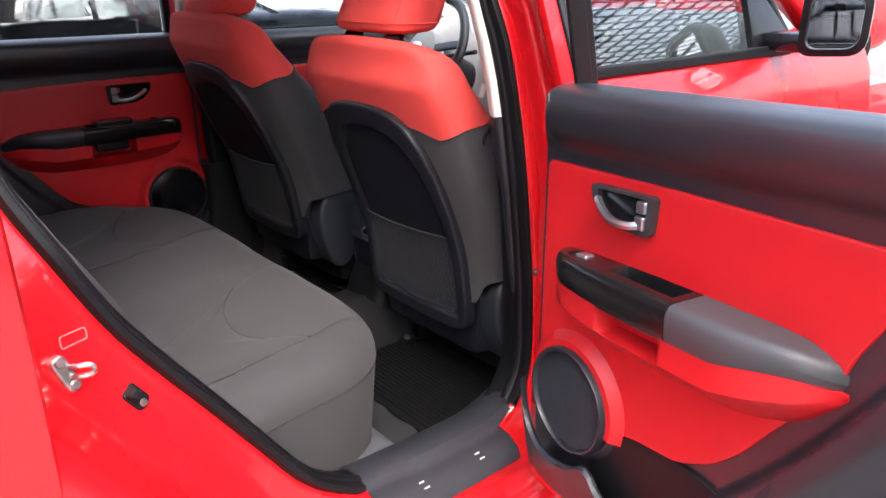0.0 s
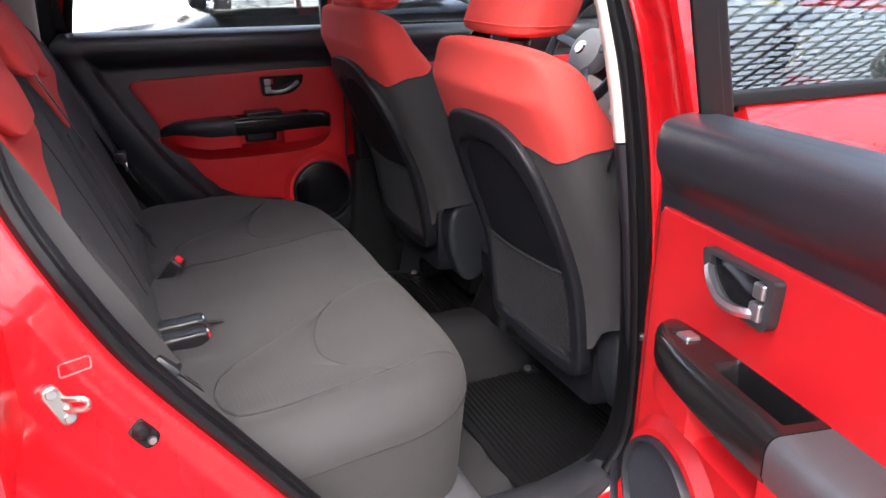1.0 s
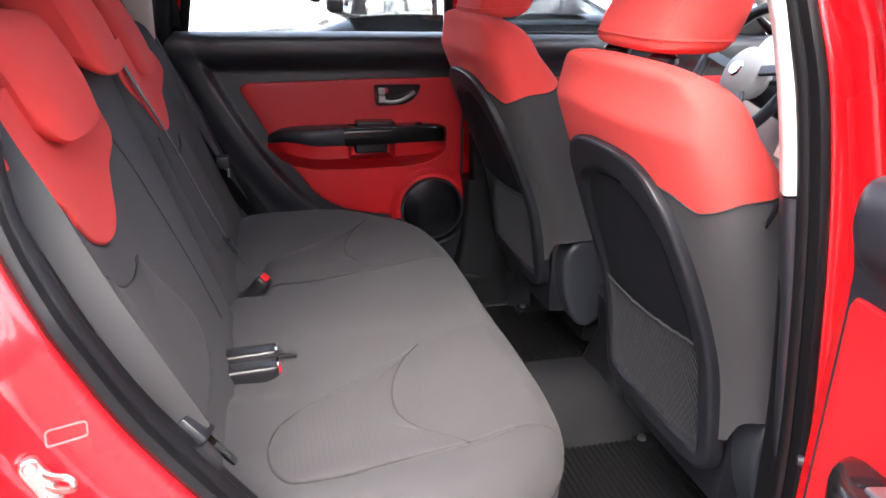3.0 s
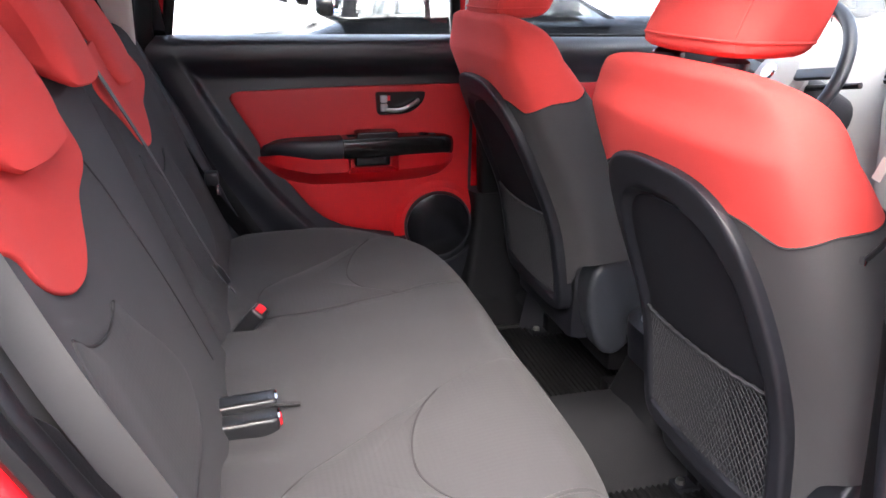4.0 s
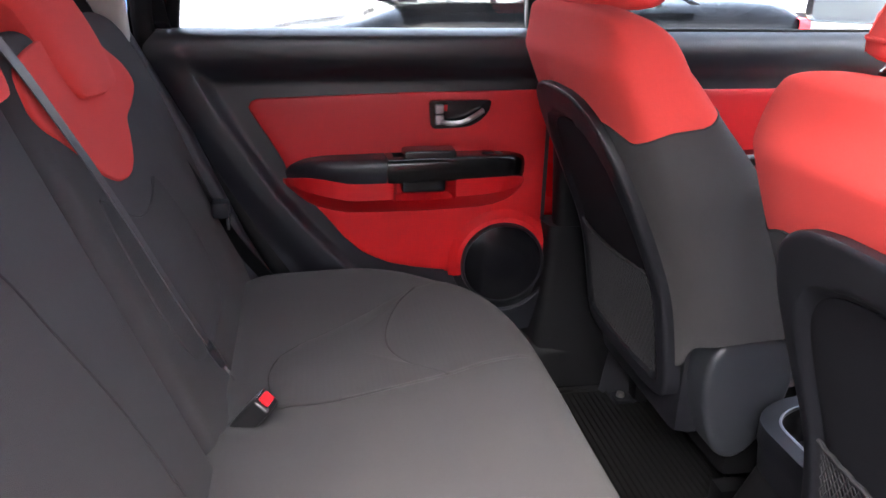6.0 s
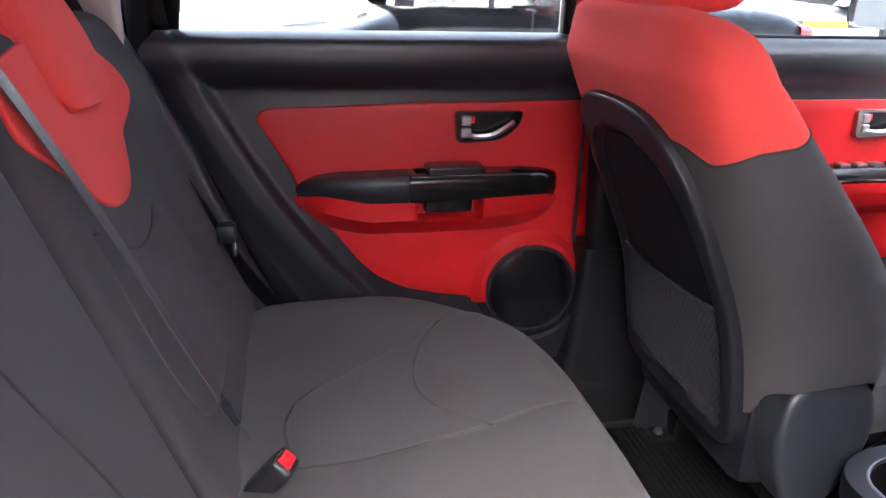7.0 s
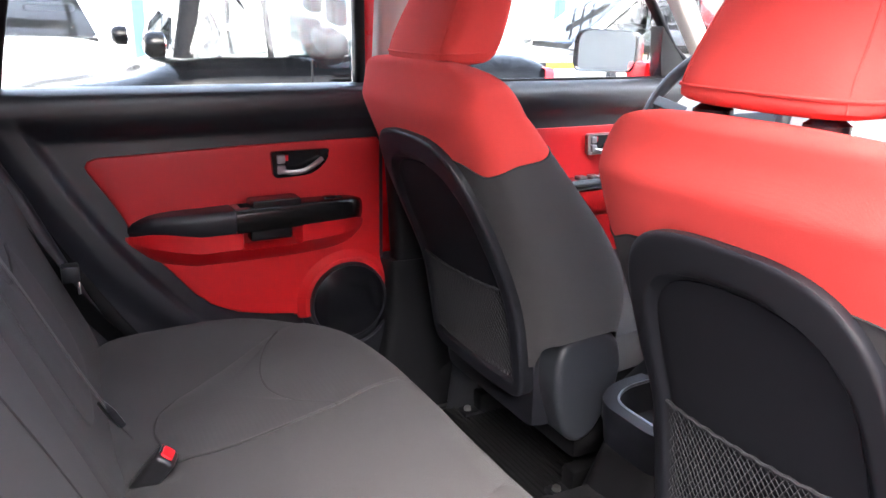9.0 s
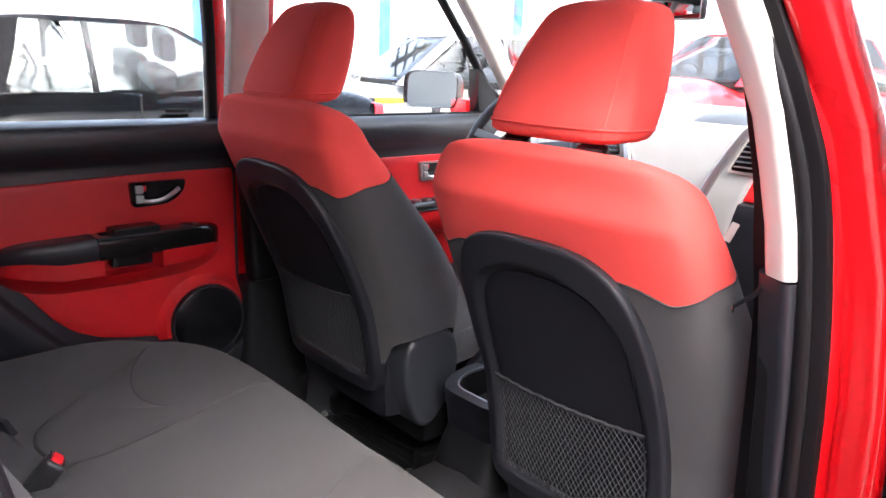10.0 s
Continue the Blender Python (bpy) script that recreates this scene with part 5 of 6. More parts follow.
    # armrest: black front part with the switch, softer rear part, paler on the open door
    dep = [(0.042, 0.006), (0.055, 0.024), (0.08, 0.044), (0.12, 0.060), (0.20, 0.072), (0.36, 0.077), (0.44, 0.074), (0.50, 0.056), (0.530, 0.034), (0.547, 0.010)]
    top = [(0.042, 0.762), (0.08, 0.774), (0.20, 0.778), (0.40, 0.776), (0.50, 0.771), (0.548, 0.752)]
    def arm(u0, u1, n):
        bm = bmesh.new()
        rows = []
        for k in range(n + 1):
            u = u0 + (u1 - u0) * k / n
            dip = 0.034 * smooth01((u - 0.205) / 0.010) * smooth01((0.332 - u) / 0.008) if u1 < 0.35 else 0.0
            rows.append([place(u, z, h) for h, z in arm_section(spline(dep, u), spline(top, u), spline(top, u) - 0.050 + 0.018 * abs(u - 0.3) + 0.022 * max(0.0, (u - 0.42) / 0.127), dip)])
        skin(bm, rows, True, True, True)
        return bm
    fore = part("armrest_switch_panel", arm(0.042, 0.345, 90), PIANO, d, "glossy black armrest front")
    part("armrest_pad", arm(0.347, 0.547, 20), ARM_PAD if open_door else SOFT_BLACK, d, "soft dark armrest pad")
    if not open_door:
        part("pull_block", pad(resample(rounded([(0.205, 0.016), (0.312, 0.016), (0.312, 0.066), (0.205, 0.066)], 0.006), 40), lambda u, v, h: place(u, spline(top, u) + h, v), 0.013, 0.004, 4, None, None, -0.01), GLOSS_BLACK, fore, "raised black block on the armrest")
    on_top = lambda u, v, h: place(u, spline(top, u) + h, v)
    part("window_switch", pad(rounded([(0.122, 0.024), (0.146, 0.024), (0.146, 0.042), (0.122, 0.042)], 0.003), on_top, 0.004, 0.003, 3), SATIN if open_door else GLOSS_BLACK, fore, "window switch")
    part("switch_dip", pad(rounded([(0.104, 0.022), (0.118, 0.022), (0.118, 0.044), (0.104, 0.044)], 0.003), on_top, 0.0015, 0.001, 3), RUBBER, fore)
    # red pod below the armrest
    bm = bmesh.new()
    rows = []
    for k in range(97):
        u = 0.040 + 0.512 * k / 96
        t = spline([(0.040, 0.0), (0.08, 0.7), (0.16, 1.0), (0.42, 1.0), (0.50, 0.8), (0.552, 0.0)], u)
        zt = spline(top, u) - 0.046 + 0.022 * max(0.0, (u - 0.42) / 0.127)
        dp = spline(dep, u) * 0.93
        nd = dp - (dp - 0.016) * 0.75 * smooth01((u - 0.205) / 0.012) * smooth01((0.335 - u) / 0.012)
        rows.append([place(u, zt, 0.010), place(u, zt, max(nd, 0.012)), place(u, zt - 0.012 * t - 0.002, max(nd - 0.001, 0.012)), place(u, zt - 0.033 * t - 0.003, max(nd - 0.001, 0.012)), place(u, zt - 0.037 * t - 0.004, 0.012 + (dp - 0.012) * 0.88), place(u, zt - 0.055 * t - 0.006, 0.012 + (dp - 0.012) * 0.50),
                     place(u, zt - 0.066 * t - 0.007, 0.012 + (dp - 0.012) * 0.2), place(u, zt - 0.072 * t - 0.008, 0.010)])
    skin(bm, rows, False)
    part("armrest_pod", bm, RED_VINYL, d, "red vinyl pod below the armrest")
    part("grip_pocket", pad(rounded([(0.225, 0.704), (0.315, 0.704), (0.315, 0.732), (0.225, 0.732)], 0.006), lambda u, v, h: place(u, v, (0.010 if open_door else 0.042) + h), 0.016, 0.004, 3, None, None, -0.03), GLOSS_BLACK, d, "black grip pocket under the armrest")
    # loudspeaker
    o = place(0.113 if open_door else 0.091, 0.535 if open_door else 0.528, 0)
    zz = (place(0, 0, 1) - place(0, 0, 0)).normalized()
    yy = Vector((0, 0, 1))
    xx = yy.cross(zz)
    ss = 0.86 if open_door else 0.94
    sm = Matrix(((xx.x, yy.x, zz.x, o.x), (xx.y, yy.y, zz.y, o.y), (xx.z, yy.z, zz.z, o.z), (0, 0, 0, 1))) @ Matrix.Diagonal((ss, ss, 1, 1))
    around = lathe([(0.136, 0.008), (0.128, 0.012), (0.119, 0.021), (0.110, 0.029), (0.098, 0.030)], 72, sm)
    low = [v for v in around.verts if (sm.inverted() @ v.co).y < -0.035]
    bmesh.ops.delete(around, geom=low, context="VERTS")
    part("speaker_surround", around, RED_VINYL, d, "raised red speaker surround")
    part("speaker_base", lathe([(0.122, -0.004), (0.118, 0.012), (0.106, 0.019), (0.098, 0.020)], 56, sm), SOFT_BLACK, d, "black base ring round the speaker")
    sp = part("speaker_ring", lathe([(0.100, 0.020), (0.0990, 0.036), (0.0970, 0.040), (0.0930, 0.040), (0.0905, 0.036), (0.090, 0.030)], 56, sm), SOFT_BLACK, d, "black speaker ring")
    part("speaker_cone", lathe([(0.0, 0.035), (0.05, 0.0345), (0.091, 0.031)] if open_door else [(0.0, 0.045), (0.04, 0.0447), (0.075, 0.043), (0.092, 0.038)], 40, sm), BLACK_PLASTIC if open_door else GLOSS_BLACK, sp)
    bm = bmesh.new()
    k = -0.086
    while open_door and k < 0.087:
        w = math.sqrt(0.0895 ** 2 - k * k)
        sweep([sm @ Vector((-w, k, 0.0318)), sm @ Vector((-w * 0.5, k, 0.035)), sm @ Vector((0, k, 0.0358)), sm @ Vector((w * 0.5, k, 0.035)), sm @ Vector((w, k, 0.0318))], [(-0.0009, 0), (0, 0.001), (0.0009, 0)], False, zz, bm, False)
        k += 0.0037
    if open_door:
        part("speaker_grille", bm, GREY_PLASTIC, sp, "fine black speaker grille", normals=False)
    # map pocket along the bottom
    rim = [(-0.014, 0.525), (0.0, 0.474), (0.035, 0.440), (0.088, 0.425), (0.140, 0.432), (0.172, 0.450), (0.195, 0.446), (0.215, 0.428), (0.26, 0.412), (0.33, 0.418), (0.40, 0.456), (0.46, 0.545), (0.50, 0.61)]
    bm = bmesh.new()
    rows = []
    crv = curve2(rim if open_door else rim[:10], 60, False)
    for p in crv:
        bulge = 0.037 + 0.014 * bump2(p.x, 0.02, 0.42, 0.12)
        rows.append([place(p.x, p.y - 0.002, bulge - 0.012), place(p.x, p.y, bulge - 0.006), place(p.x, p.y - 0.004, bulge)] + [place(p.x * (1 - 0.10 * t) + 0.02 * t, p.y + (0.362 - p.y) * t, bulge - 0.012 * t * t) for t in (0.15, 0.4, 0.7, 1.0)] + [place(p.x * 0.9 + 0.02, 0.355, -0.02)])
    skin(bm, rows, False)
    part("map_pocket", bm, SOFT_BLACK, d, "black plastic map pocket")
    if open_door:
        part("pocket_back", pad(rounded([(0.15, 0.40), (0.45, 0.40), (0.44, 0.52), (0.36, 0.535), (0.24, 0.525), (0.17, 0.50)], 0.02), on, 0.009, 0.002, 4), RUBBER, d)
    return d


def far_place(u, z, h):
    return Vector((-0.735 + h, -0.012 - u, z))


NEAR_O, NEAR_D, NEAR_N = Vector((0.806, -0.068, 0)), Vector((0.981, -0.193, 0)), Vector((-0.193, -0.981, 0))


def near_place(u, z, h):
    u = 0.028 + 0.93 * u
    lift = (0.010 + 0.015 * u) * (1 - smooth01((z - 0.85) / 0.12))
    return NEAR_O + NEAR_D * u + NEAR_N * h + Vector((0, 0, z + 0.010 + 0.048 * u + lift))


rear_door(far_place, "closed rear door with red insert, black trim and loudspeaker", True, (-0.735, -0.35, 0.36), False)
near_door = rear_door(near_place, "open red rear door with red and black trim and loudspeaker", False, (1.1, -0.13, 0.36), True)
# check arm bolt on the door's front edge
part("door_bolt", lathe([(0, 0.006), (0.005, 0.005), (0.0065, 0.0)], 10, Matrix.Translation((0.787, -0.052, 0.712)) @ Vector((-0.5, -0.8, 0)).to_track_quat("Z", "Y").to_matrix().to_4x4()), BLACK_PLASTIC, near_door)


# front doors
def ff(u, z, h):
    return Vector((-0.735 + h, 1.06 - u, z))


fd = thing("front_door", (-0.735, 0.55, 0.36), "closed driver's door with red insert and mirror", "car door", "front doors")
FS = [(0.36, 0.008), (0.905, 0.008), (0.921, 0.010), (0.933, 0.019), (0.948, 0.033), (0.970, 0.044), (0.995, 0.044), (1.010, 0.034), (1.018, 0.022)]
zs = [0.36 + 0.5 * k / 16 for k in range(17)] + [0.88 + 0.138 * k / 24 for k in range(25)]
part("door_trim", sheet(lambda z: 0.02, lambda z: 0.985, zs, lambda u, z: spline(FS, z), ff, 40), DOOR_TRIM, fd, "moulded black door trim")
part("red_insert", pad(resample(rounded([(0.12, 0.899), (0.975, 0.899), (0.975, 0.50), (0.12, 0.56)], 0.03, 5), 110), lambda u, v, h: ff(u, v, 0.006 + h), 0.008, 0.004, 10, None, None, -0.01), RED_VINYL, fd, "smooth red vinyl insert")
door_handle(lambda u, v, h: ff(u, v, 0.013 + h), 0.362, 0.880, SATIN, fd)
sect = [(-0.004, 0.0), (0.054, 0.0), (0.062, -0.008), (0.064, -0.02), (0.058, -0.028), (-0.004, -0.032)]
bm = bmesh.new()
skin(bm, [[ff(u, spline([(0.25, 0.765), (0.6, 0.765), (0.9, 0.755)], u) + z, h * spline([(0.24, 0.25), (0.30, 0.9), (0.4, 1), (0.85, 1), (0.93, 0.3)], u)) for h, z in sect] for u in [0.24 + 0.69 * k / 30 for k in range(31)]], True, True, True)
arm_f = part("armrest", bm, GLOSS_BLACK, fd, "glossy black armrest")
part("armrest_trim", tube([ff(u, 0.742, 0.063) for u in (0.30, 0.45, 0.65, 0.85)], 0.004, 8), CHROME, fd, "bright armrest strip")
for k in range(4):
    part("window_switch", box((-0.715, 0.66 - 0.04 * k, 0.764), (-0.690, 0.685 - 0.04 * k, 0.772), 0.003), SATIN, arm_f, "window switch")
bm = bmesh.new()
skin(bm, [[ff(u, 0.738 - z, 0.012 + h * spline([(0.24, 0.1), (0.32, 1), (0.85, 1), (0.93, 0.1)], u)) for h, z in [(0.05, 0), (0.05, 0.02), (0.045, 0.045), (0.025, 0.07), (0.0, 0.085)]] for u in [0.24 + 0.69 * k / 30 for k in range(31)]], False)
part("armrest_pod", bm, RED_VINYL, fd, "red vinyl pod below the armrest")


def fl(u, z, h):
    return ff(u, z, h + 0.30 * (z - 1.0))


fr = curve2([(0.985, 0.99), (0.995, 1.15), (1.01, 1.30), (1.03, 1.42)], 20, False)
part("window_frame", sweep([fl(p.x, p.y, -0.03) for p in fr], slab(0.024, 0.022), False, (1, 0, 0)), PAINT, fd, "red window frame")
part("belt_strip", sweep([ff(u, 1.018, 0.012) for u in (0.22, 0.5, 0.75, 0.97)], slab(0.005, 0.006), False, (0, 0, 1)), RUBBER, fd)
part("sail", prism(rounded([(0.245, 1.012), (0.12, 1.012), (0.30, 1.155), (0.275, 1.08)], 0.006), fl, -0.03, 0.012, 0.004), GLOSS_BLACK, fd, "black mirror sail")
g = part("window_pane", prism([(0.24, 0.99), (0.98, 0.99), (0.995, 1.15), (1.03, 1.44), (0.62, 1.44), (0.30, 1.16)], fl, -0.034, -0.030), GLASS, fd, "clear window pane", smooth=False)
g.visible_shadow = False


def wing_mirror(centre, aim, w, h, parent, glass_back, lip=0.93):
    """A door mirror: bowl, glass and foot; aim: the way its glass faces."""
    a = Vector(aim).normalized()
    r = a.cross(Vector((0, 0, 1))).normalized()
    u = r.cross(a)
    c = Vector(centre)
    pl = lambda s, t, q: c + r * s + u * t + a * q
    out = [Vector(p) for p in rounded([(-w, -h * 0.9), (w, -h), (w, h * 0.75), (w * 0.6, h), (-w, h * 0.9)], [0.035, 0.03, 0.03, 0.05, 0.03], 6)]
    rings = [(0.30, -0.085), (0.62, -0.078), (0.85, -0.055), (0.98, -0.02), (1.0, 0.008), (lip + 0.025, 0.012), (lip, 0.004), (lip, -0.008)]
    bm = bmesh.new()
    skin(bm, [[pl(p.x * s, p.y * s, q) for p in out] for s, q in rings], True, True, False)
    bowl = part("mirror_housing", bm, glass_back, parent, "door mirror housing")
    part("mirror_glass", prism([(p.x * lip, p.y * lip) for p in out], pl, -0.006, 0.0), MIRROR, bowl, "silvered mirror glass", smooth=False)
    return bowl


wing_mirror((-0.905, 0.77, 1.082), (0.32, -1, 0.05), 0.105, 0.062, fd, GLOSS_BLACK)
part("mirror_foot", box((-0.84, 0.79, 1.01), (-0.76, 0.86, 1.06), 0.015), PAINT, fd)

# near front door, seen from outside
nf = thing("front_door", (0.82, 0.55, 0.3), "closed red front door with tinted window and black mirror", "car door", "front doors")
SKIN = [(0.24, 0.770), (0.34, 0.815), (0.50, 0.835), (0.70, 0.842), (0.85, 0.838), (0.95, 0.825), (1.00, 0.806), (1.022, 0.792)]


def nfp(y, z, h):
    return Vector((spline(SKIN, z) + h - 0.020 * max(0, y - 0.55), y, z))


bm = bmesh.new()
zs = [0.24 + 0.782 * k / 36 for k in range(37)]
skin(bm, [[nfp(0.065, z, -0.03)] + [nfp(0.065 + 1.03 * k / 30, z, 0) for k in range(31)] + [nfp(1.095, z, -0.03)] for z in zs], False)
part("door_skin", bm, PAINT, nf, "glossy red door skin")
part("belt_molding", sweep([nfp(y, 1.022, 0.002) + Vector((0, 0, 0.008)) for y in (0.03, 0.3, 0.6, 0.72)], slab(0.007, 0.010), False, (0, 0, 1)), RUBBER, nf, "black belt molding")


def nfl(y, z, h):
    return Vector((0.785 - 0.30 * (z - 1.02) + h - 0.02 * max(0, y - 0.55), y, z))


part("window_pane", prism([(0.03, 1.01), (0.70, 1.01), (0.42, 1.36), (0.34, 1.43), (0.0, 1.43), (0.02, 1.2)], nfl, -0.006, -0.002), TINTED, nf, "dark tinted pane", smooth=False)
part("window_frame", sweep([nfl(y, z, 0.0) for y, z in [(0.03, 0.99), (0.018, 1.1), (0.0, 1.25), (-0.03, 1.42), (0.05, 1.455), (0.30, 1.45), (0.42, 1.38), (0.60, 1.20), (0.74, 1.03)]], slab(0.009, 0.010), False, (1, 0, 0)), GLOSS_BLACK, nf, "black window frame")
part("pillar_cover", prism([(-0.012, 1.0), (0.05, 1.0), (0.03, 1.2), (0.005, 1.42), (-0.05, 1.42), (-0.03, 1.2)], nfl, -0.012, 0.004, 0.002), PAINT, nf, "red door frame")
part("sail", prism(rounded([(0.56, 1.02), (0.76, 1.02), (0.56, 1.20)], 0.01), nfl, -0.004, 0.010, 0.003), GLOSS_BLACK, nf, "black mirror sail")
wing_mirror((0.921, 0.605, 1.092), (0.27, -1, 0.03), 0.060, 0.066, nf, HOUSING, 0.76)
part("mirror_foot", box((0.78, 0.60, 1.03), (0.87, 0.67, 1.07), 0.015), GLOSS_BLACK, nf)

# ---- dashboard, wheel and console ----
dash = thing("dashboard", (CX, 0.95, 0.6), "grey plastic dashboard with air vents and a red lower panel", "dashboard")
prof = [(0.80, 0.62), (0.80, 0.80), (0.82, 0.90), (0.85, 0.965), (0.90, 1.012), (1.0, 1.050), (1.15, 1.072), (1.25, 1.075)]
bm = bmesh.new()
skin(bm, [[Vector((x, y + 0.03 * abs(x - CX), z + (0.045 * bump2(x, -0.54, -0.20, 0.1) if z > 0.9 and y < 1.1 else 0))) for y, z in curve2(prof, 30, False)] for x in [-0.70 + 1.34 * k / 48 for k in range(49)]], False)
part("dash_body", bm, DASH, dash, "grey plastic dash top")
st = rounded([(-0.165, 0.60), (0.115, 0.60), (0.165, 0.86), (0.210, 1.0), (0.175, 1.045), (-0.19, 1.045), (-0.225, 1.0)], 0.03, 5)
part("console_face", pad(resample(st, 90), lambda u, v, h: Vector((u, 0.80 - h + 0.25 * max(0, v - 0.9), v)), 0.02, 0.012, 8, None, None, -0.08), DASH, dash, "pale grey centre panel")
def dash_face(u, w, h):
    return Vector((u, 0.80 - h + 0.25 * max(0, w - 0.9), w))


for sx, lab in ((1, "black air vent beside the centre panel"), (-1, "black air vent beside the wheel")):
    fx = lambda x: x if sx > 0 else -0.025 - x
    v = part("vent_frame", pad(resample(rounded([(fx(0.128), 0.945), (fx(0.205), 0.945), (fx(0.215), 1.040), (fx(0.165), 1.036)], 0.012), 50), dash_face, 0.026, 0.004, 4), BEIGE, dash, lab)
    part("vent_well", pad(resample(rounded([(fx(0.138), 0.953), (fx(0.200), 0.953), (fx(0.209), 1.030), (fx(0.169), 1.028)], 0.010), 50), dash_face, 0.029, 0.002, 3), GLOSS_BLACK, v)
    for k in range(6):
        z = 0.962 + 0.0115 * k
        lo, hi = fx(0.146 + 0.30 * (z - 0.953)), fx(0.199 + 0.12 * (z - 0.953))
        part("vent_slat", box((min(lo, hi), 0.764 + 0.25 * (z - 0.9), z), (max(lo, hi), 0.775 + 0.25 * (z - 0.9), z + 0.0025), 0.0008), SATIN, v)
    bar_ = [dash_face(fx(u), w, 0.030) for u, w in ((0.085, 0.885), (0.100, 0.925), (0.128, 0.985), (0.160, 1.040), (0.185, 1.065))]
    part("panel_edge", sweep(curve2(bar_, 20, False), slab(0.010, 0.007), False, (0, -1, 0)), SATIN, dash, "satin edge of the centre panel")
for x in (-0.048, -0.018):
    part("dash_mark", box((x, 0.893, 1.004), (x + 0.016, 0.898, 1.0145), 0.001), SATIN_GREY, dash)
part("lower_panel", pad(rounded([(0.105, 0.885), (0.62, 0.885), (0.62, 0.940), (0.115, 0.940)], 0.012), lambda u, v, h: Vector((u, 0.812 - h + 0.2 * max(0, v - 0.86), v)), 0.02, 0.01, 4), RED_VINYL, dash, "red lower dash panel")
part("glovebox", pad(rounded([(0.12, 0.62), (0.62, 0.62), (0.62, 0.880), (0.12, 0.880)], 0.02), lambda u, v, h: Vector((u, 0.80 - h, v)), 0.015, 0.008, 4), BLACK_PLASTIC, dash, "black glovebox lid")
part("top_display", lathe([(0.0, 0.016), (0.06, 0.014), (0.085, 0.004), (0.09, 0)], 32, pose(-0.003, 1.0, 1.046, 18, 0, 0) @ Matrix.Diagonal((0.96, 0.75, 1, 1))), SATIN_GREY, dash, "grey oval on the dash top")

wheel = thing("steering_wheel", (-0.37, 0.62, 0.95), "black steering wheel with satin spokes", "steering wheel")
wm = pose(-0.372, 0.625, 0.952, 62, 0, 0)
part("rim", tube([wm @ Vector((0.185 * math.cos(a), 0.185 * math.sin(a), 0)) for a in [2 * math.pi * k / 56 for k in range(56)]], 0.015, 12, True), BLACK_PLASTIC, wheel, "black leather rim")
part("hub", lathe([(0.0, 0.028), (0.045, 0.024), (0.068, 0.008), (0.072, -0.02), (0.05, -0.05)], 36, wm), DASH, wheel, "grey airbag cover")
part("badge", lathe([(0.0, 0.032), (0.018, 0.031), (0.022, 0.026)], 24, wm), CHROME, wheel)
for a in (10, 170, 235, 305):
    part("spoke", sweep([wm @ Vector((r * math.cos(radians(a)), r * math.sin(radians(a)), 0.004 - 0.02 * abs(r - 0.12))) for r in (0.055, 0.09, 0.13, 0.178)], slab(0.013, 0.006), False, wm.to_3x3() @ Vector((0, 0, 1))), SATIN_GREY, wheel, "satin grey spoke")
part("column", tube([wm @ Vector((0, 0, -0.03)), wm @ Vector((0, 0.0, -0.28))], 0.05, 16), BLACK_PLASTIC, wheel)
part("stalk", tube([wm @ Vector((0.03, 0, -0.05)), wm @ Vector((0.20, 0.03, -0.045))], 0.007, 8), BLACK_PLASTIC, wheel)

console = thing("centre_console", (-0.05, 0.4, FLOOR), "black plastic centre console with bright-lipped cup holder", "console")
def console_side(u, v, h):
    """The console flares towards its foot, most of all at its rear end."""
    f = smooth01((-h - 0.015) / 0.085)
    return Vector((u + (u + 0.03) * 0.30 * f, v - 0.068 * f * (1 - smooth01((v - 0.145) / 0.22)), 0.440 + 0.04 * (v - 0.14) + h))


co = rounded([(-0.108, 0.145), (0.048, 0.145), (0.075, 0.80), (-0.135, 0.80)], 0.05, 6)
part("console_body", pad(resample(co, 90), console_side, 0, 0.02, 8, None, None, -0.205), RUBBER, console, "black plastic console body")
tray = resample(rounded([(-0.100, 0.140), (0.042, 0.140), (0.082, 0.19), (0.082, 0.52), (-0.142, 0.52), (-0.142, 0.205)], [0.05, 0.05, 0.05, 0.03, 0.03, 0.05], 6), 80)
hole = resample(rounded([(-0.082, 0.168), (0.026, 0.168), (0.058, 0.20), (0.056, 0.30), (0.02, 0.335), (-0.08, 0.335), (-0.112, 0.30), (-0.114, 0.215)], 0.03, 6), 80)
on_console = lambda u, v, h: Vector((u, v, 0.502 + 0.04 * (v - 0.14) + h))
mid_c = Vector((-0.03, 0.25))
rim = part("cup_frame", ring_plate(tray, hole, on_console, -0.012, 0.004), BLACK_PLASTIC, console, "black cup holder frame")
bm = bmesh.new()
skin(bm, [[on_console(*(p + (mid_c - p) * f), h) for p in hole] for f, h in ((-0.05, 0.0042), (-0.03, 0.006), (-0.01, 0.006), (0.0, 0.003), (0.01, -0.01))])
part("cup_lip", bm, SATIN, rim, "bright rounded lip")
bm = bmesh.new()
skin(bm, [[on_console(*(p + (mid_c - p) * f), h) for p in hole] for f, h in ((0.0, 0.002), (0.04, -0.030), (0.10, -0.055), (0.6, -0.058))], True, False, True)
part("cup_well", bm, RUBBER, console, "dark cup holder well")
bm = bmesh.new()
skin(bm, [[on_console(*(p + (mid_c - p) * f), h) for p in tray] for f, h in ((0.06, -0.075), (0.03, -0.04), (0.0, -0.030), (-0.004, 0.0025), (0.004, 0.0042))])
part("tray_side", bm, BLACK_PLASTIC, console, "black side of the cup holder tray")
part("console_top", box((-0.120, 0.50, 0.43), (0.060, 0.80, 0.515), 0.015), BLACK_PLASTIC, console, "black console top")
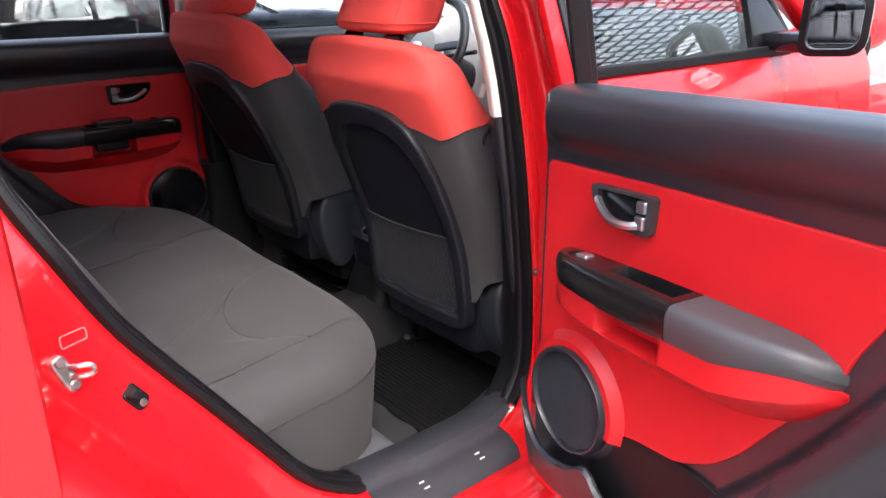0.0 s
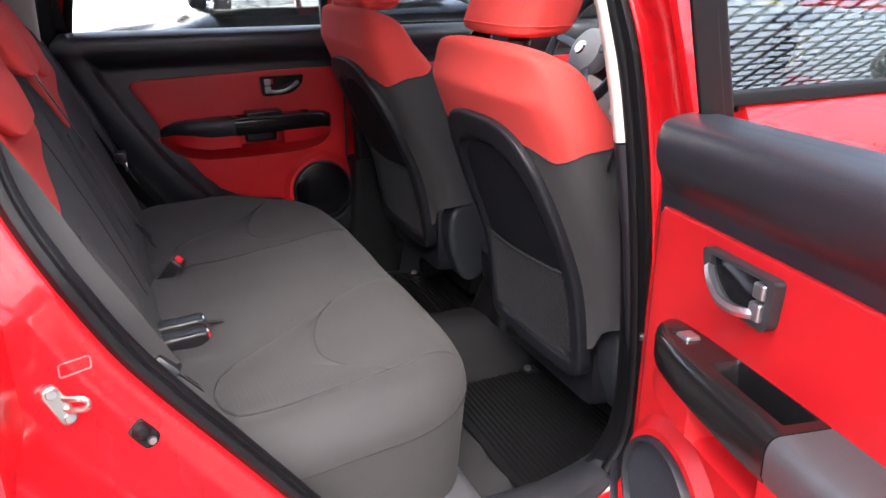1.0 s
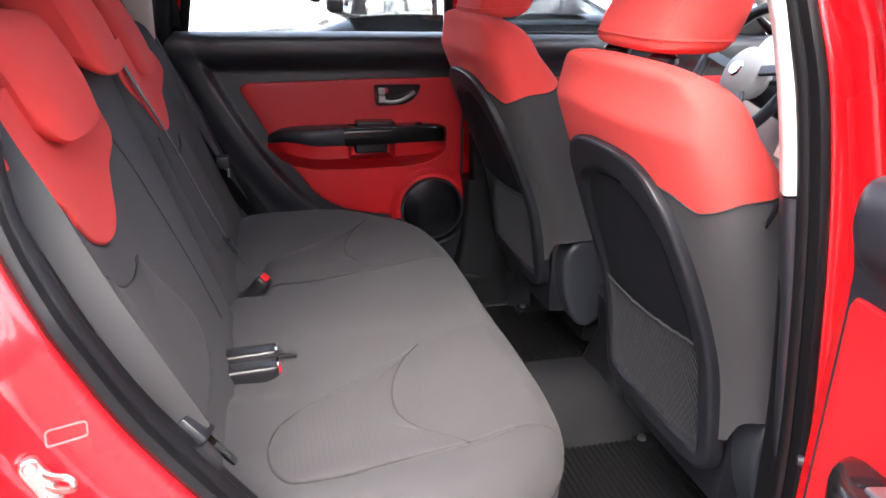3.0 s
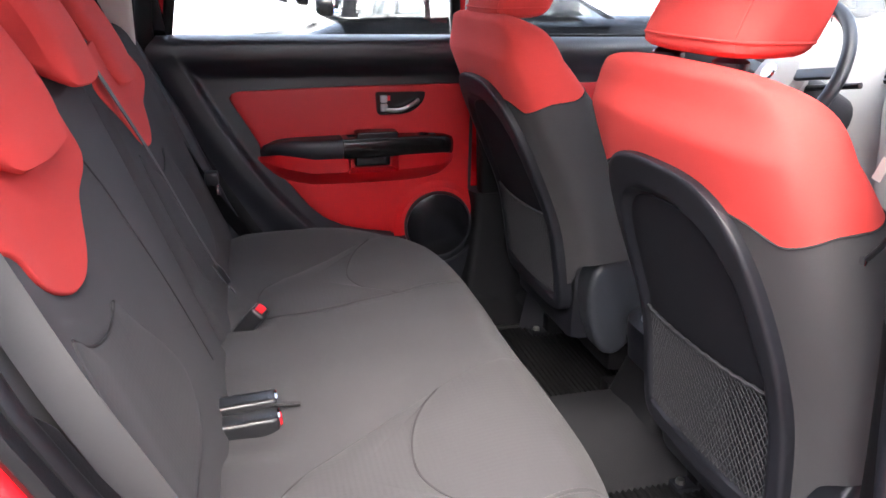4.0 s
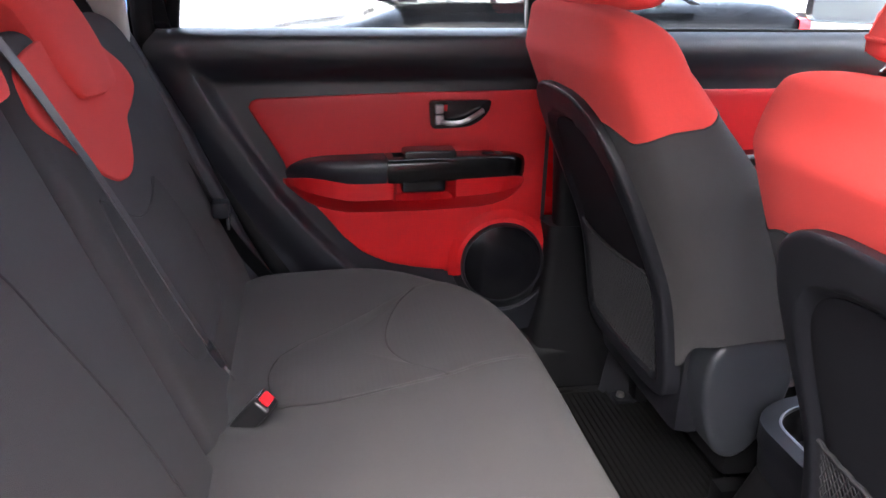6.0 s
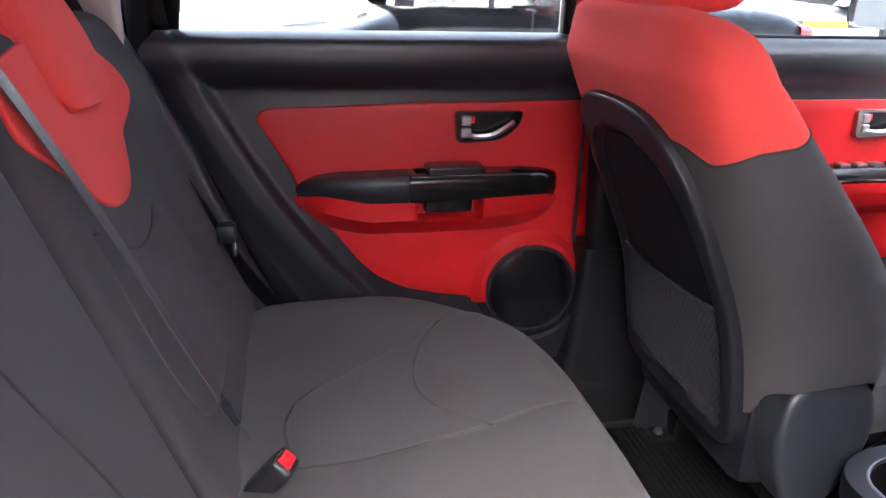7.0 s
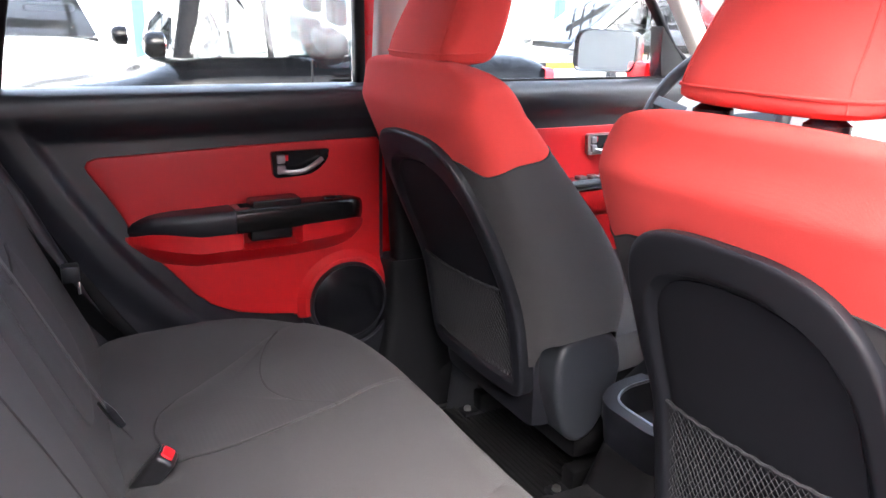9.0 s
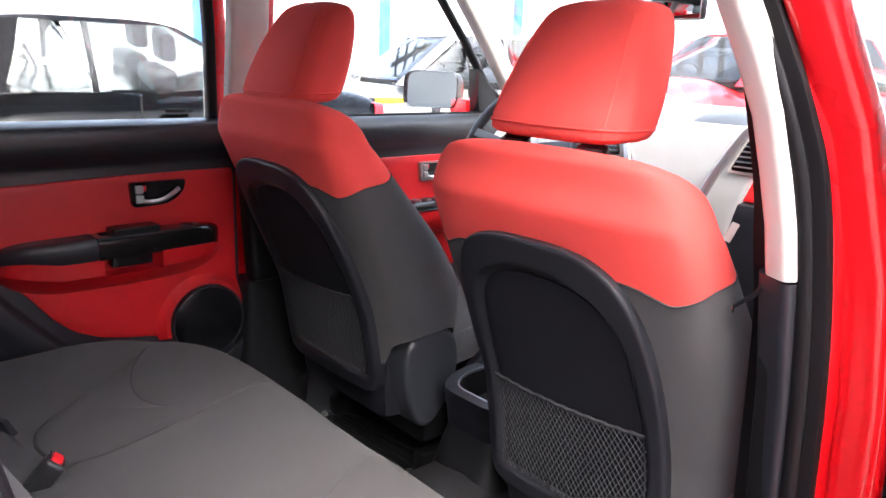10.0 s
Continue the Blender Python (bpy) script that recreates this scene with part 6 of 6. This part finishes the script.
part("lever_gaiter", lathe([(0.05, 0), (0.045, 0.03), (0.02, 0.07), (0.012, 0.09)], 24, pose(-0.04, 0.62, 0.51)), BLACK_PLASTIC, console)
part("lever", tube([(-0.04, 0.62, 0.58), (-0.04, 0.61, 0.68)], 0.010, 10), SATIN, console)
part("lever_knob", lathe([(0.0, 0.05), (0.02, 0.045), (0.027, 0.02), (0.02, -0.01), (0.008, -0.02)], 20, pose(-0.04, 0.61, 0.69)), GLOSS_BLACK, console)
fb = thing("seat_belt_buckle", (-0.15, 0.24, 0.48), "black front belt buckle with a red button", "belt buckle", "belt buckles")
m = look((-0.150, 0.285, 0.500), (-0.140, 0.345, 0.548))
part("housing", box((-0.018, -0.010, -0.07), (0.018, 0.010, 0.05), 0.005, None, m), BLACK_PLASTIC, fb)
part("button", box((-0.013, -0.008, -0.076), (0.013, 0.008, -0.065), 0.003, None, m), RED_BUTTON, fb, "red release button")
mir = thing("interior_mirror", (CX, 0.62, 1.36), "frameless rear-view mirror on the windscreen", "mirror")
part("mirror_back", box((CX - 0.070, 0.585, 1.270), (CX + 0.172, 0.606, 1.335), 0.010), BLACK_PLASTIC, mir)
part("mirror_glass", box((CX - 0.067, 0.580, 1.273), (CX + 0.169, 0.584, 1.332), 0.001), MIRROR, mir, "silvered mirror glass")
part("stem", tube([(CX + 0.05, 0.605, 1.33), (CX + 0.03, 0.655, 1.365)], 0.008, 8), BLACK_PLASTIC, mir)

# ---- surroundings ----
bm = bmesh.new()
g = [bm.verts.new(p) for p in ((-120, -120, 0), (120, -120, 0), (120, 120, 0), (-120, 120, 0))]
bm.faces.new(g)
ground = structure("ground", bm, TILE, "grey concrete yard floor", "ground", False)
tile_me = None
for i in range(8):
    for j in range(8):
        x, y = 0.55 + 0.40 * i, -1.2 + 0.40 * j
        if tile_me is None:
            bm = box((0.003, 0.003, 0.001), (0.397, 0.397, 0.009), 0.002, None, None, 1)
            tile_me = bpy.data.meshes.new("tile")
            bm.to_mesh(tile_me)
            bm.free()
            tile_me.materials.append(TILE)
        ob = new("tile", tile_me)
        ob.location = (x, y, 0)
        ob.parent = ground


def vehicle(at, heading, paint, label, length=4.2, width=1.72, height=1.48, hood=0.92, boxy=0.0, steep=0.05, waist=0.62, mirror=0.36, tail=None, post=0.4975, trim=None):
    """A parked car; heading: degrees by which its nose turns from +y."""
    t = thing("parked_car", (0, 0, 0), label, "car", "parked cars")
    L, W = length / 2, width / 2
    belt = height * waist
    # body: rings from tail to nose
    st = [(-L, 0.80, 0.35, belt * 0.78), (-L + 0.04, 0.90, 0.27, belt * 0.92), (-L + 0.25, 0.98, 0.20, belt), (-L * 0.5, 1.0, 0.18, belt), (0, 1.0, 0.18, belt * 0.985), (L * 0.36, 1.0, 0.18, belt * 0.97),
          (L * 0.55, 0.99, 0.18, hood), (L * 0.8, 0.96, 0.19, hood * 0.93), (L - 0.12, 0.88, 0.22, hood * 0.80), (L - 0.02, 0.78, 0.28, hood * 0.66), (L, 0.70, 0.34, hood * 0.5)]
    rows = []
    for k in range(45):
        y = -L + length * k / 44
        w = spline([(s[0], s[1]) for s in st], y) * W
        z0, z1 = spline([(s[0], s[2]) for s in st], y), spline([(s[0], s[3]) for s in st], y)
        row = []
        for i in range(28):
            a = 2 * math.pi * i / 28
            cx, sz = math.cos(a), math.sin(a)
            x = w * math.copysign(abs(cx) ** 0.42, cx)
            z = (z0 + z1) / 2 + (z1 - z0) / 2 * math.copysign(abs(sz) ** 0.5, sz)
            if z > (z0 + z1) / 2:
                x *= 1 - 0.05 * ((z - (z0 + z1) / 2) / (z1 - z0) * 2) ** 2
            row.append(Vector((x, y, z)))
        rows.append(row)
    bm = bmesh.new()
    skin(bm, rows, True, True, True)
    part("body", bm, paint, t, "car body")
    # cabin
    yr, yf = -L * (0.93 + 0.04 * boxy), L * 0.42
    tr, tf = -L * (0.68 + 0.15 * boxy), L * steep
    if tail:
        yr, tr = tail
    def cabin(f, shrink=0.0):
        z = belt - 0.02 + (height - belt + 0.02) * f
        return z, yr + (tr - yr) * f, yf + (tf - yf) * f, W * (0.955 - 0.20 * f) - shrink
    bm = bmesh.new()
    rows = []
    for f in (0, 0.2, 0.4, 0.6, 0.8, 0.92, 0.98, 1.0):
        z, a, b, w = cabin(min(f, 0.97))
        if f > 0.95:
            k = 0.03 if f < 1 else 0.10
            z, a, b, w = height - (0.012 if f < 1 else 0), a + k * 2, b - k * 2, w - k
        rows.append([Vector((p.x, p.y, z)) for p in rounded([(-w, a), (w, a), (w, b), (-w, b)], 0.10, 4)])
    vs = skin(bm, rows, True, False, True)
    cut = set()
    for j in range(5):
        for i in range(4, 20, 5):
            k = (i + 1) % 20
            cut |= {f for f in vs[j][i].link_faces if vs[j][k] in f.verts and vs[j + 1][i] in f.verts}
    bmesh.ops.delete(bm, geom=list(cut), context="FACES")
    part("cabin", bm, trim or paint, t, "car roof and pillars")
    # what shows through the glass
    if trim is None:
        part("interior_trim", box((-0.955 * W + 0.10, yr + 0.14, belt - 0.05), (0.955 * W - 0.10, yf - 0.12, belt + 0.025), 0.02), RUBBER, t, "dark shelf and dash")
    for x in (-0.36, 0.36):
        seat = part("seat", box((x - 0.23, -0.30, belt - 0.25), (x + 0.23, -0.14, belt + 0.10), 0.06, None, None, 3), RUBBER, t, "dark seat back")
        part("headrest", box((x - 0.13, -0.33, belt + 0.13), (x + 0.13, -0.23, belt + 0.31), 0.04, None, None, 3), RUBBER, seat)
    part("steering_wheel", tube([Vector((0.36 + 0.18 * math.cos(q), L * 0.22 + 0.06 * math.sin(q), belt + 0.03 + 0.16 * math.sin(q))) for q in [2 * math.pi * k / 28 for k in range(28)]], 0.014, 8, True), RUBBER, t, "black steering wheel")
    part("inner_mirror", box((-0.11, tf - 0.10, height - 0.17), (0.11, tf - 0.07, height - 0.10), 0.012), RUBBER, t)
    for s in (-1, 1):
        def side(u, f, h, s=s):
            z, a, b, w = cabin(f)
            return Vector((s * (w + h), a + (b - a) * u, z))
        part("door_post", sweep([Vector((s * (cabin(f)[3] - 0.008), yr + (yf - yr) * post, cabin(f)[0])) for f in (0.0, 0.5, 0.95)], slab(0.018, 0.010), False, (1, 0, 0)), trim or paint, t)
        for u0, u1 in ((0.02, post - 0.0075), (post + 0.0075, 0.965)):
            u1b = u1 - (0.06 if u1 > 0.8 else 0)
            p = part("side_window", pad(resample(rounded([(u0, 0.04), (u1, 0.04), (u1b, 0.93), (u0 + 0.010, 0.93)], 0.02, 4), 40), side, 0.006, 0.003, 3), CAR_GLASS, t, "clear side window")
            p.visible_shadow = False
        m = part("wing_mirror", pad([Vector(q) for q in circle(0.11, 20, 0.07)], lambda u, v, h, s=s: Vector((s * (W + 0.06 + u), L * mirror + h, belt + 0.06 + v)), 0.06, 0.05, 5, None, None, -0.04), paint, t, "door mirror")
        part("mirror_glass", prism(circle(0.095, 20, 0.058), lambda u, v, h, s=s: Vector((s * (W + 0.06 + u), L * mirror - h, belt + 0.06 + v)), 0.040, 0.046), MIRROR, m)
        part("door_handle", box((s * W * 0.99 - 0.02, -0.30, belt - 0.14), (s * W * 0.99 + 0.02, -0.12, belt - 0.11), 0.008), paint, t)
        part("door_gap", box((s * W - 0.01, 0.02, 0.30), (s * W + 0.002, 0.03, belt - 0.03), 0), RUBBER, t)
        part("headlamp", pad(resample(rounded([(0.40, 0.60), (0.72, 0.62), (0.76, 0.76), (0.45, 0.70)], 0.04), 30), lambda u, v, h, s=s: Vector((s * u * W / 0.85, L - 0.06 - 0.55 * max(0, u - 0.40) + h, v * hood / 0.92)), 0.03, 0.02, 4, None, None, -0.06), LAMP_LENS, t, "headlamp")
        part("tail_lamp", pad(resample(rounded([(0.55, 0.62), (0.80, 0.62), (0.80, 0.84), (0.60, 0.84)], 0.03), 30), lambda u, v, h, s=s: Vector((s * u * W / 0.85, -L + 0.05 + 0.25 * max(0, u - 0.55) - h, v)), 0.03, 0.02, 4, None, None, -0.06), RED_BUTTON, t, "red tail lamp")
        for y in (-L * 0.62, L * 0.62):
            m = Matrix.Translation((s * (W - 0.10), y, 0.31)) @ pose(0, 0, 0, 0, 90 * s, 0)
            w = part("wheel", lathe([(0.20, -0.09), (0.29, -0.10), (0.31, -0.06), (0.31, 0.07), (0.29, 0.105), (0.20, 0.10)], 28, m), RUBBER, t, "black tyre")
            part("rim", lathe([(0.0, 0.07), (0.05, 0.08), (0.17, 0.06), (0.205, 0.10)], 28, m), SATIN, w, "silver rim")
    for nm, f0, yv in (("windscreen", 0.08, 1), ("rear_window", 0.15, -1)):
        def glassy(u, f, h, yv=yv):
            z, a, b, w = cabin(f)
            return Vector((u * (w - 0.06), (b + h) if yv > 0 else (a - h), z))
        part(nm, pad(resample(rounded([(-0.95, f0), (0.95, f0), (0.92, 0.88), (-0.92, 0.88)], 0.05, 4), 50), glassy, 0.006, 0.004, 4), CAR_GLASS, t, "sloping glass").visible_shadow = False
    part("grille", pad(resample(rounded([(-0.38, 0.40), (0.38, 0.40), (0.34, 0.56), (-0.34, 0.56)], 0.04), 40), lambda u, v, h: Vector((u, L - 0.02 + h, v * hood / 0.92)), 0.03, 0.01, 4, None, None, -0.06), BLACK_PLASTIC, t, "black grille")
    part("plate", box((-0.24, L + 0.005, 0.42), (0.24, L + 0.022, 0.53), 0.003), BEIGE, t, "blank pale number plate")
    t.matrix_basis = pose(at[0], at[1], 0, 0, 0, heading)
    return t


CAR_TRIM = material("car_trim_black", (0.004, 0.004, 0.005), 0.6, 0, 0.1, 6, spec=0.03)
CAR_GLASS = glass_material("car_glass", (0.66, 0.76, 0.76))
vehicle((-4.55, 0.85), 180, DARK_PAINT, "parked dark hatchback with clean windows", 3.9, 1.70, 1.36, 0.80, -1.6, 0.36, 0.69, 0.48, (-1.10, -0.25), 0.71, CAR_TRIM)
vehicle((-8.0, -0.85), -88, WHITE_PAINT, "parked white hatchback facing the open car", 4.2, 1.72, 1.46, 0.95)
vehicle((-6.0, 5.2), 165, SILVER_PAINT, "parked silver hatchback near a barrier", 4.1, 1.72, 1.50, 0.92)
vehicle((-9.0, 8.4), 150, DARK_PAINT, "parked dark hatchback behind a silver car", 4.1, 1.72, 1.5, 0.92)
vehicle((-3.75, 8.3), 165, PAINT, "tall parked red car facing the yard", 4.3, 1.80, 1.68, 1.10)
vehicle((4.6, 3.2), 165, WHITE_PAINT, "parked white hatchback beside the yard", 4.0, 1.7, 1.5, 0.92)
vehicle((4.4, 7.5), 20, PAINT, "parked red car in the yard", 4.0, 1.7, 1.5, 0.92)
vehicle((2.4, -8.8), 5, DARK_PAINT, "parked dark hatchback behind the open car", 4.1, 1.72, 1.5, 0.92)
vehicle((0.0, -9.4), 0, WHITE_PAINT, "parked white hatchback behind the open car", 4.0, 1.7, 1.5, 0.92)
# yard walls with blue posts
bm = box((-15.2, -30, 0), (-15, 30, 4.5), 0)
structure("wall_west", bm, WALL, "white painted yard wall", "wall", False)
bm = box((-30, 18, 0), (30, 18.2, 4.5), 0)
structure("wall_north", bm, WALL, "white painted yard wall", "wall", False)
bm = box((17, -22, 0), (17.2, 18, 5.5), 0)
structure("wall_east", bm, WALL_GREY, "grey plain yard wall", "wall", False)
bm = box((-15, -22.2, 0), (17, -22, 5.5), 0)
structure("wall_south", bm, WALL_GREY, "grey plain yard wall", "wall", False)
post = None
for y in (-8, -3.5, 1.0, 5.5, 10.0, 14.5):
    m = Matrix.Translation((-13.5, y, 0))
    if post is None:
        post = thing("post", (-13.5, y, 0), "blue painted steel yard post", "post", "blue posts")
        part("shaft", box((-13.6, y - 0.1, 0), (-13.4, y + 0.1, 4.6), 0.01), BLUE, post)
        part("foot", box((-13.7, y - 0.2, 0), (-13.3, y + 0.2, 0.04), 0.005), BLUE, post)
    else:
        copy_thing(post, m)
# yellow and black kerb rail between the parked rows
rail = thing("barrier_rail", (-5.2, 3.2, 0), "yellow and black striped barrier rail", "barrier")
for k in range(10):
    part("stripe", box((-4.9, 2.2 + 0.4 * k, 0.76), (-4.8, 2.6 + 0.4 * k, 0.82), 0.01), YELLOW if k % 2 else BLACK_PLASTIC, rail)
for y in (2.3, 4.2, 6.1):
    part("leg", box((-4.88, y - 0.04, 0), (-4.82, y + 0.04, 0.75), 0.005), BLACK_PLASTIC, rail)
# roof trusses high above, open to the sky between them
bm = bmesh.new()
for k in range(4, 64):
    x = 0.25 * k
    box((x - 0.028, -24, 5.0), (x + 0.028, 24, 5.012), 0, bm)
for k in range(-48, 49):
    y = 0.5 * k
    box((0.9, y - 0.06, 4.985), (15.8, y + 0.06, 5.0), 0, bm)
# far-side bars, out of view, added to hold back sky light
for k in range(4, 31):
    box((-0.5 * k - 0.065, -24, 5.0), (-0.5 * k + 0.065, 24, 5.012), 0, bm)
for k in range(-24, 25):
    box((-15.3, k - 0.08, 4.985), (-1.9, k + 0.08, 5.0), 0, bm)
structure("roof_lattice", bm, ROOF_STEEL, "open steel lattice roof over the yard", "roof", False)
